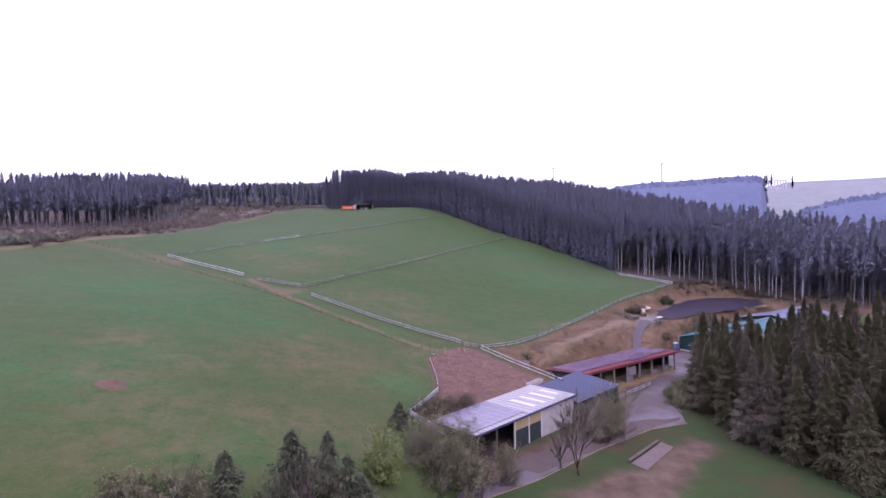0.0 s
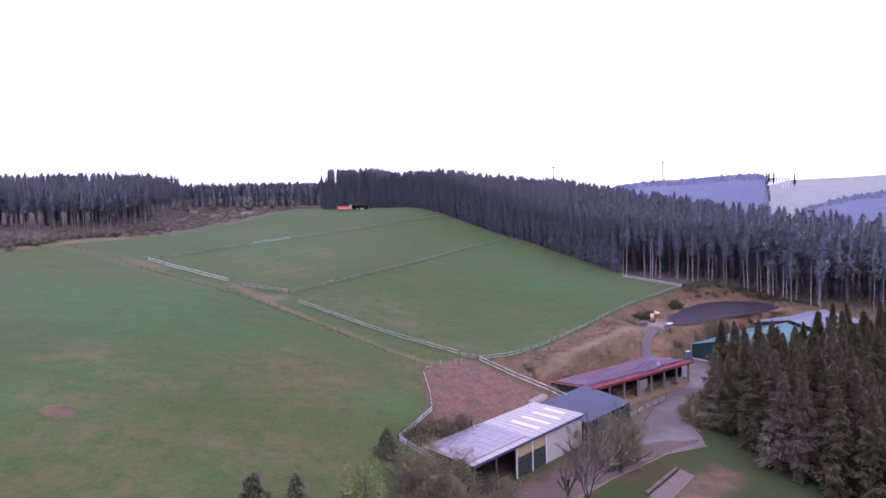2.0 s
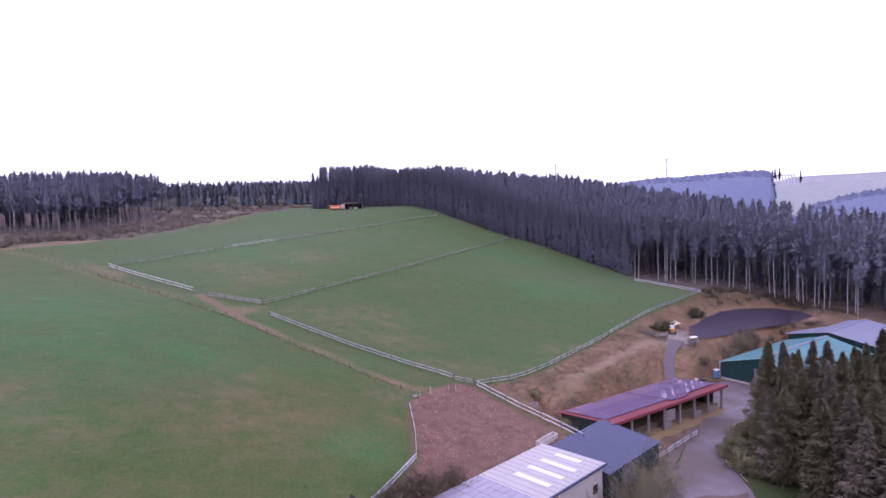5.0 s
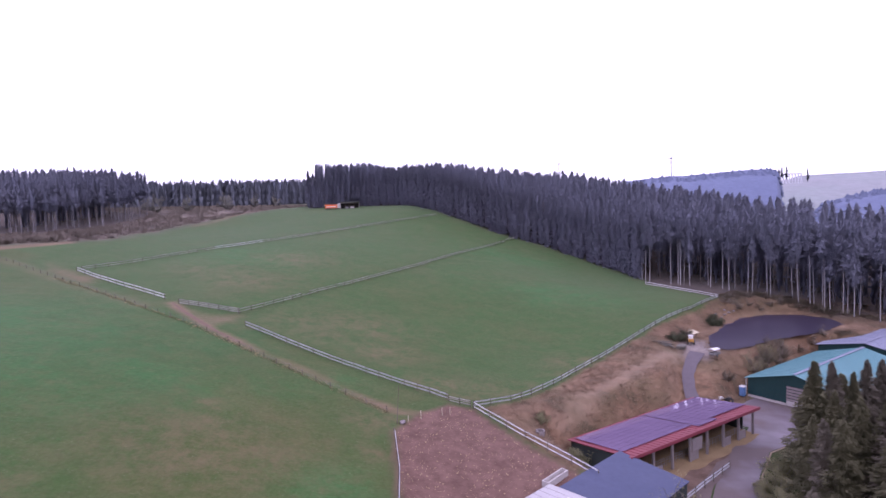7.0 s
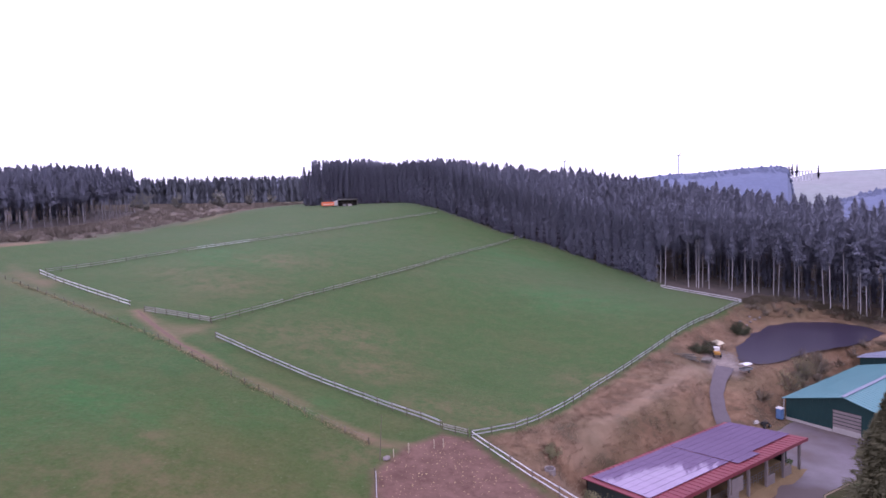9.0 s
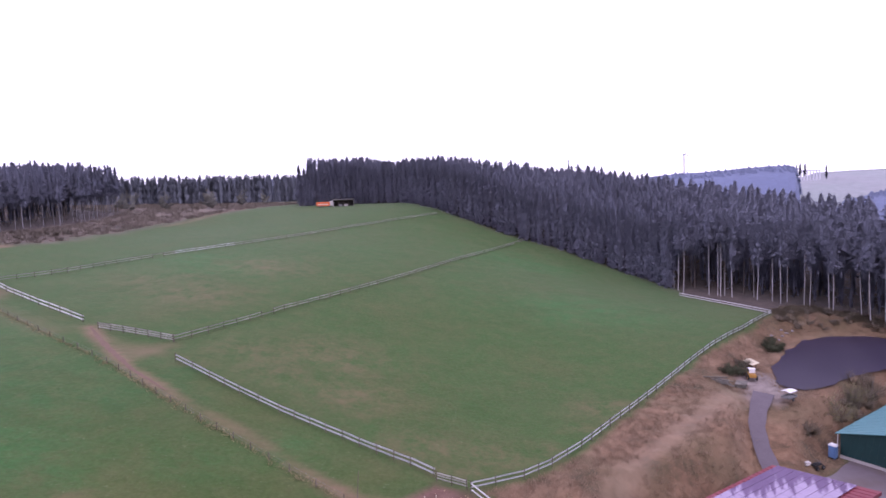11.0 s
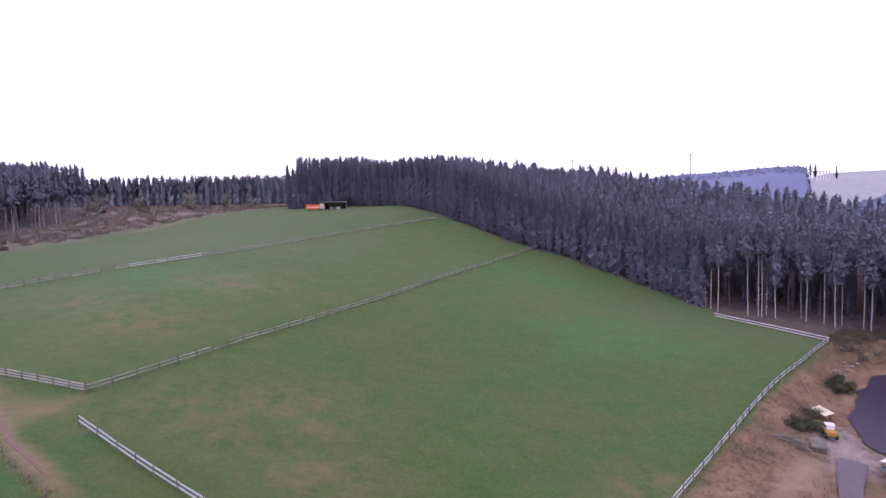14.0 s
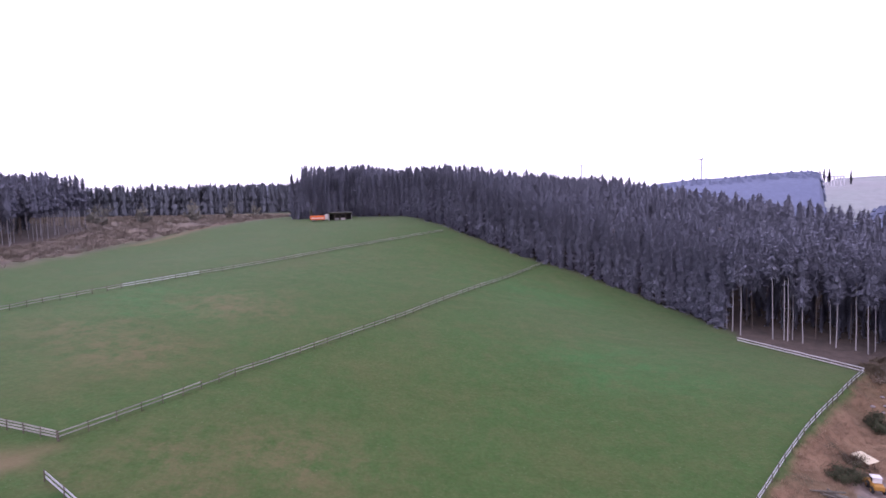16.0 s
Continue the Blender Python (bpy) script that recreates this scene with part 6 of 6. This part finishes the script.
def boulder(name, place, size, label, mat=CONCRETE, seed=1, category="stone", group=""):
    bm = bmesh.new()
    bmesh.ops.create_icosphere(bm, subdivisions=2, radius=1)
    for v in bm.verts:
        v.co *= 1 + 0.3 * noise.noise(v.co * 1.3 + Vector((seed, 0, 0)))
        v.co = Vector((v.co.x * size[0], v.co.y * size[1], max(v.co.z, -0.4) * size[2]))
    ob = part(name, bm, mat, None)
    ob.matrix_basis = pose(*place, 0, 0, seed * 40)
    return tagged(ob, label, category, group)


boulder("boulder", at(-2.8, 112.8, 0.2), (0.5, 0.4, 0.3), "flat grey boulder at the paddock corner", OLD_CONCRETE)
for i, (x, y) in enumerate(((80.5, 182.5), (82.5, 184.6), (84.6, 186.4), (77.8, 180.2), (86.6, 187.4), (75.5, 177.5), (83.6, 186.8), (79.2, 183.2))):
    boulder("boulder", at(x, y, 0.25), (0.36 + 0.1 * (i % 3), 0.3, 0.25), "grey stone on the pond's edge", OLD_CONCRETE, i + 2, "stone", "stones on the pond's edge")

# concrete slab with a log kerb on the lawn
flat_area("concrete_slab", [(34.2, 82.4), (35.4, 80.4), (28.4, 73.2), (26.9, 75.5)], -3.44, SLAB_STONE, "pale concrete slab set in the bare lawn", "slab", 0.1)
for i in range(4):
    f0, f1 = i / 4, (i + 0.96) / 4
    log = thing("log", (26.7 + 7 * f0, 75.8 + 6.6 * f0, -3.2), 0, "dark weathered log edging the concrete slab", "log", "logs along the slab")
    bm = bmesh.new()
    tube(bm, (0, 0, 0), (7 * (f1 - f0), 6.4 * (f1 - f0), 0.02), 0.24, 0.2, 9)
    part("trunk", bm, BARK, log)

# earth mound in the meadow
bm = bmesh.new()
bmesh.ops.create_grid(bm, x_segments=28, y_segments=28, size=1)
for v in bm.verts:
    x, y = v.co.x * 3.3, v.co.y * 2.4
    r = math.hypot(x / 2.6, y / 1.8) + 0.25 * noise.noise((x * 0.5, y * 0.5, 2))
    g = float(ground(x - 48.3, y + 74)) - float(ground(-48.3, 74))
    v.co = (x, y, g - 0.16 + max(0, 0.95 * (1 - r)) + 0.12 * noise.noise((x * 1.5, y * 1.5, 0)))
mound = part("earth_mound", bm, plain("red_brown_earth", (0.112, 0.072, 0.048), (0.185, 0.126, 0.086), 0.8, 0.95, 0, 4, 0.3), None)
mound.location = at(-48.3, 74)
tagged(mound, "low mound of bare red-brown earth in the meadow", "earth mound")

# field shelter and orange box trailer before the far wood
shelter = thing("field_shelter", at(-47.6, 321.5), 12, "open wooden field shelter with a flat pale roof", "shelter")
bm = bmesh.new()
slab(bm, [(-5.2, -2.6, 3.4), (5.2, -2.6, 3.4), (5.2, 2.6, 2.9), (-5.2, 2.6, 2.9)], 0.15)
part("roof", bm, RAIL_DULL, shelter)
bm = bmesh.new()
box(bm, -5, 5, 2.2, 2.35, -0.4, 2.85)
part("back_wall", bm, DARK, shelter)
for x in (-5, 4.85):
    bm = bmesh.new()
    box(bm, x, x + 0.15, -2.2, 2.2, -0.6, 2.85)
    part("side_wall", bm, RAIL_DULL if x > 0 else WHITE_WALL, shelter)
for x in (-2.4, 0, 2.4):
    bm = bmesh.new()
    box(bm, x - 0.1, x + 0.1, -2.3, -2.1, -0.6, 3.25)
    part("post", bm, POST, shelter)
for i, (x, c) in enumerate(((-1.6, STEEL), (1.2, CONCRETE))):
    bm = bmesh.new()
    box(bm, x - 0.9, x + 0.9, -1.2, 0.2, -0.4, 1.0, 0.1)
    part("crate", bm, c, shelter)
wagon = thing("box_wagon", at(-57, 319.3), 8, "orange-red box wagon with a pale front parked by the shelter", "wagon")
bm = bmesh.new()
box(bm, -3.4, 3.0, -1.1, 1.1, 0.55, 2.5, 0.08)
part("box", bm, ORANGE, wagon)
bm = bmesh.new()
box(bm, -2.8, 2.4, -1.14, -1.1, 1.2, 1.5)
part("stripe", bm, WHITE_PAINT, wagon)
bm = bmesh.new()
box(bm, 3.0, 4.6, -1.0, 1.0, 0.6, 3.0, 0.1)
part("pale_front", bm, WHITE_WALL, wagon)
for x in (-2.2, -1.0, 2.4):
    for y in (-0.95, 0.95):
        wheel(wagon, x, y, 0.45, 0.3)

# stones trodden up in the dirt paddock, tufts and flowers in the grass
peb = []
for i in range(3):
    r = np.random.RandomState(i)
    v = np.array([(1, 0, 0), (-1, 0, 0), (0, 1, 0), (0, -1, 0), (0, 0, 0.9), (0, 0, -0.5)]) * (0.055 + 0.02 * i) * r.uniform(0.7, 1.3, (6, 3))
    peb.append((v, np.array([(0, 2, 4), (2, 1, 4), (1, 3, 4), (3, 0, 4), (2, 0, 5), (1, 2, 5), (3, 1, 5), (0, 3, 5)]), None))
mass("paddock_stones", [(x, y, rs.randrange(3), rs.uniform(0.35, 1.15) * (1.5 if rs.random() < 0.1 else 1)) for x, y, d in scatter(PADDOCK, 0.55, 0.5) if noise.noise((x * 0.3, y * 0.3, 2.0)) + rs.uniform(-0.6, 0.6) > -0.1], peb, STRAW, "small pale stones and straw trodden into the dirt paddock", "stones")
meadow_area = [(-60, 60), (-75, 110), (-70, 146), (-30, 124), (-5, 112), (-4, 95), (-10, 72), (-25, 56)]
tufts = []
for x, y, d in scatter(meadow_area, 1.6, 0.5):
    if noise.noise((x * 0.08, y * 0.08, 4.0)) > 0.12 and rs.random() < 0.7:
        tufts.append((x, y, rs.randrange(5), rs.uniform(0.35, 0.95)))
mass("meadow_tufts", tufts, green_kinds, GREENTUFT, "rank green tufts standing in the grazed meadow", "grass")
field_area = [(-34, 142), (2, 124), (20, 130), (50, 162), (70, 190), (60, 235), (36, 258), (-10, 194)]
mass("pasture_tufts", [(x, y, rs.randrange(5), rs.uniform(0.5, 1.4)) for x, y, d in scatter(field_area, 2.2, 1) if noise.noise((x * 0.06, y * 0.06, 9.0)) > 0.18 and rs.random() < 0.6], green_kinds, GREENTUFT, "darker green tufts in the fenced pasture", "grass")
under = [(x + rs.gauss(0, 0.13), y + rs.gauss(0, 0.13), rs.randrange(5), rs.uniform(0.5, 1.0)) for ln in (FENCE_1, FENCE_2, FENCE_R, FENCE_C) for x, y in along(ln, 0.22)]
mass("fence_foot_grass", under, green_kinds, FOOT, "rough brown uncut grass under the pasture fences, darkened for the rails' shade", "grass")

# ---- distance ----


def ridge(name, pts, depth, mat, label, rough=3.0, seed=1, teeth=0.0, skew=0.0, trees=0.0):
    """A far ridge: (x, y, height) along its crest, sloping down to both sides."""
    crest = []
    for a, b in zip(pts, pts[1:]):
        k = max(6, int(math.dist(a, b) / 6))
        crest += [tuple(a[i] + (b[i] - a[i]) * j / k for i in range(3)) for j in range(k)]
    crest.append(pts[-1])
    verts, faces = [], []
    for i, (x, y, z) in enumerate(crest):
        q = z + rough * noise.noise((x * 0.01, seed, 0)) + teeth * noise.noise((i * 0.9, seed, 5))
        for f, g in ((-1.0, -60), (-0.5, q * 0.45), (-0.2, q * 0.8), (0, q), (0.6, -60)):
            verts.append((x + skew * f * depth, y + f * depth, g))
    for i in range(len(crest) - 1):
        for j in range(4):
            k = i * 5 + j
            faces.append((k, k + 5, k + 6, k + 1))
    if trees:
        g = np.random.RandomState(seed)
        n_ = int(len(crest) * 6 * 3.2 / trees)
        at_i, f = g.uniform(0, len(crest) - 1.001, n_), g.uniform(-0.12, 0.02, n_)
        line = np.array([verts[5 * k + 3] for k in range(len(crest))])
        i0 = at_i.astype(int)
        p = line[i0] + (line[i0 + 1] - line[i0]) * (at_i - i0)[:, None]
        z = p[:, 2] * np.interp(f, (-1.0, -0.5, -0.2, 0, 0.6), (-0.2, 0.45, 0.8, 1, 0))
        a = np.arange(6) * np.pi / 3
        hh, rr = trees * g.uniform(0.3, 0.75, n_), trees * g.uniform(0.65, 0.9, n_)
        x, y = p[:, 0] + skew * f * depth, p[:, 1] + f * depth
        foot = np.stack([x[:, None] + rr[:, None] * np.cos(a), y[:, None] + rr[:, None] * np.sin(a), np.repeat((z - 0.3 * trees)[:, None], 6, 1)], -1)
        tv = np.concatenate([foot, np.stack([x, y, z + hh], -1)[:, None]], 1).reshape(-1, 3)
        tf = [(7 * k + j, 7 * k + (j + 1) % 6, 7 * k + 6) for k in range(n_) for j in range(6)]
        crown = mesh_object(name + "_trees", tv, tf, HAZE_RIDGE if mat is HAZE_WOOD else HAZE_TREES, smooth=True)
        soften(crown.data, np.array((0, -0.5, 0.8)) + g.normal(0, 0.12, (n_, 1, 3)).repeat(7, 1).reshape(-1, 3))
        tagged(crown, "hazy trees covering the " + label, "forest", "", "stuff")
    return tagged(mesh_object(name, verts, faces, mat, smooth=True), label, "hill", "", "structure")


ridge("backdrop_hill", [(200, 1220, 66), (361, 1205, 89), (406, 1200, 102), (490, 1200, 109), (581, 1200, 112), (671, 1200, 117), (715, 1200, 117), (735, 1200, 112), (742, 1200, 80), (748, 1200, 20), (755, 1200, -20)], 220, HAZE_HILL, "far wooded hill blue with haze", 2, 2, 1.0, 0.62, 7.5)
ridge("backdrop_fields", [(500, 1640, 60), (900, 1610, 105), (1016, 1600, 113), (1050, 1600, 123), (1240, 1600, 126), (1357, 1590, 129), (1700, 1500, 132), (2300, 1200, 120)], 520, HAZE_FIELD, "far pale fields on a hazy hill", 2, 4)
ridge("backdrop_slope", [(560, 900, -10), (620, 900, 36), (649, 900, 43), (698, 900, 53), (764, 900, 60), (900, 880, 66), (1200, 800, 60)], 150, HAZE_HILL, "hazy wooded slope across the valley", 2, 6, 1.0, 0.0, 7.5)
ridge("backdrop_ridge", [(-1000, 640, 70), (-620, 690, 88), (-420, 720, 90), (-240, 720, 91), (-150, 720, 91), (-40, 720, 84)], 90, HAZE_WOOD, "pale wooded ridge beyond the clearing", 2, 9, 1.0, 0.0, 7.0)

far_tree_spots = [(742, 1195), (752, 1195), (770, 1250), (790, 1300), (802, 1300), (884, 1320)]
for i, (x, y) in enumerate(far_tree_spots):
    h = (26, 30, 24, 22, 30, 34)[i]
    t = thing("far_tree", (x, y, 96 - 4 * (i % 2)), 0, "dark pointed tree on the far ridge", "tree", "trees on the far ridge")
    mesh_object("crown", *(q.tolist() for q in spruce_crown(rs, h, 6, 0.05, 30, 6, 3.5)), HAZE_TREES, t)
far_house = thing("far_hall_frame", (840, 1310, 97), 10, "pale open frame building far off on the ridge", "building")
for i in range(7):
    bm = bmesh.new()
    x = -25 + i * 8.3
    box(bm, x - 1.1, x + 1.1, -1, 1, -8, 13)
    part("column", bm, HAZE_WHITE, far_house)
bm = bmesh.new()
box(bm, -26.5, 26.5, -1.2, 1.2, 12.9, 15.6)
part("lintel", bm, HAZE_WHITE, far_house)

for x, y, base, h, r in ((631, 1500, 100, 78, 17), (364, 1700, 120, 74, 16)):
    t = thing("wind_turbine", (x, y, base), 0, "slim pale wind turbine far off on the ridge", "wind turbine", "wind turbines")
    bm = bmesh.new()
    tube(bm, (0, 0, -140), (0, 0, h), 2.3, 1.4, 10)
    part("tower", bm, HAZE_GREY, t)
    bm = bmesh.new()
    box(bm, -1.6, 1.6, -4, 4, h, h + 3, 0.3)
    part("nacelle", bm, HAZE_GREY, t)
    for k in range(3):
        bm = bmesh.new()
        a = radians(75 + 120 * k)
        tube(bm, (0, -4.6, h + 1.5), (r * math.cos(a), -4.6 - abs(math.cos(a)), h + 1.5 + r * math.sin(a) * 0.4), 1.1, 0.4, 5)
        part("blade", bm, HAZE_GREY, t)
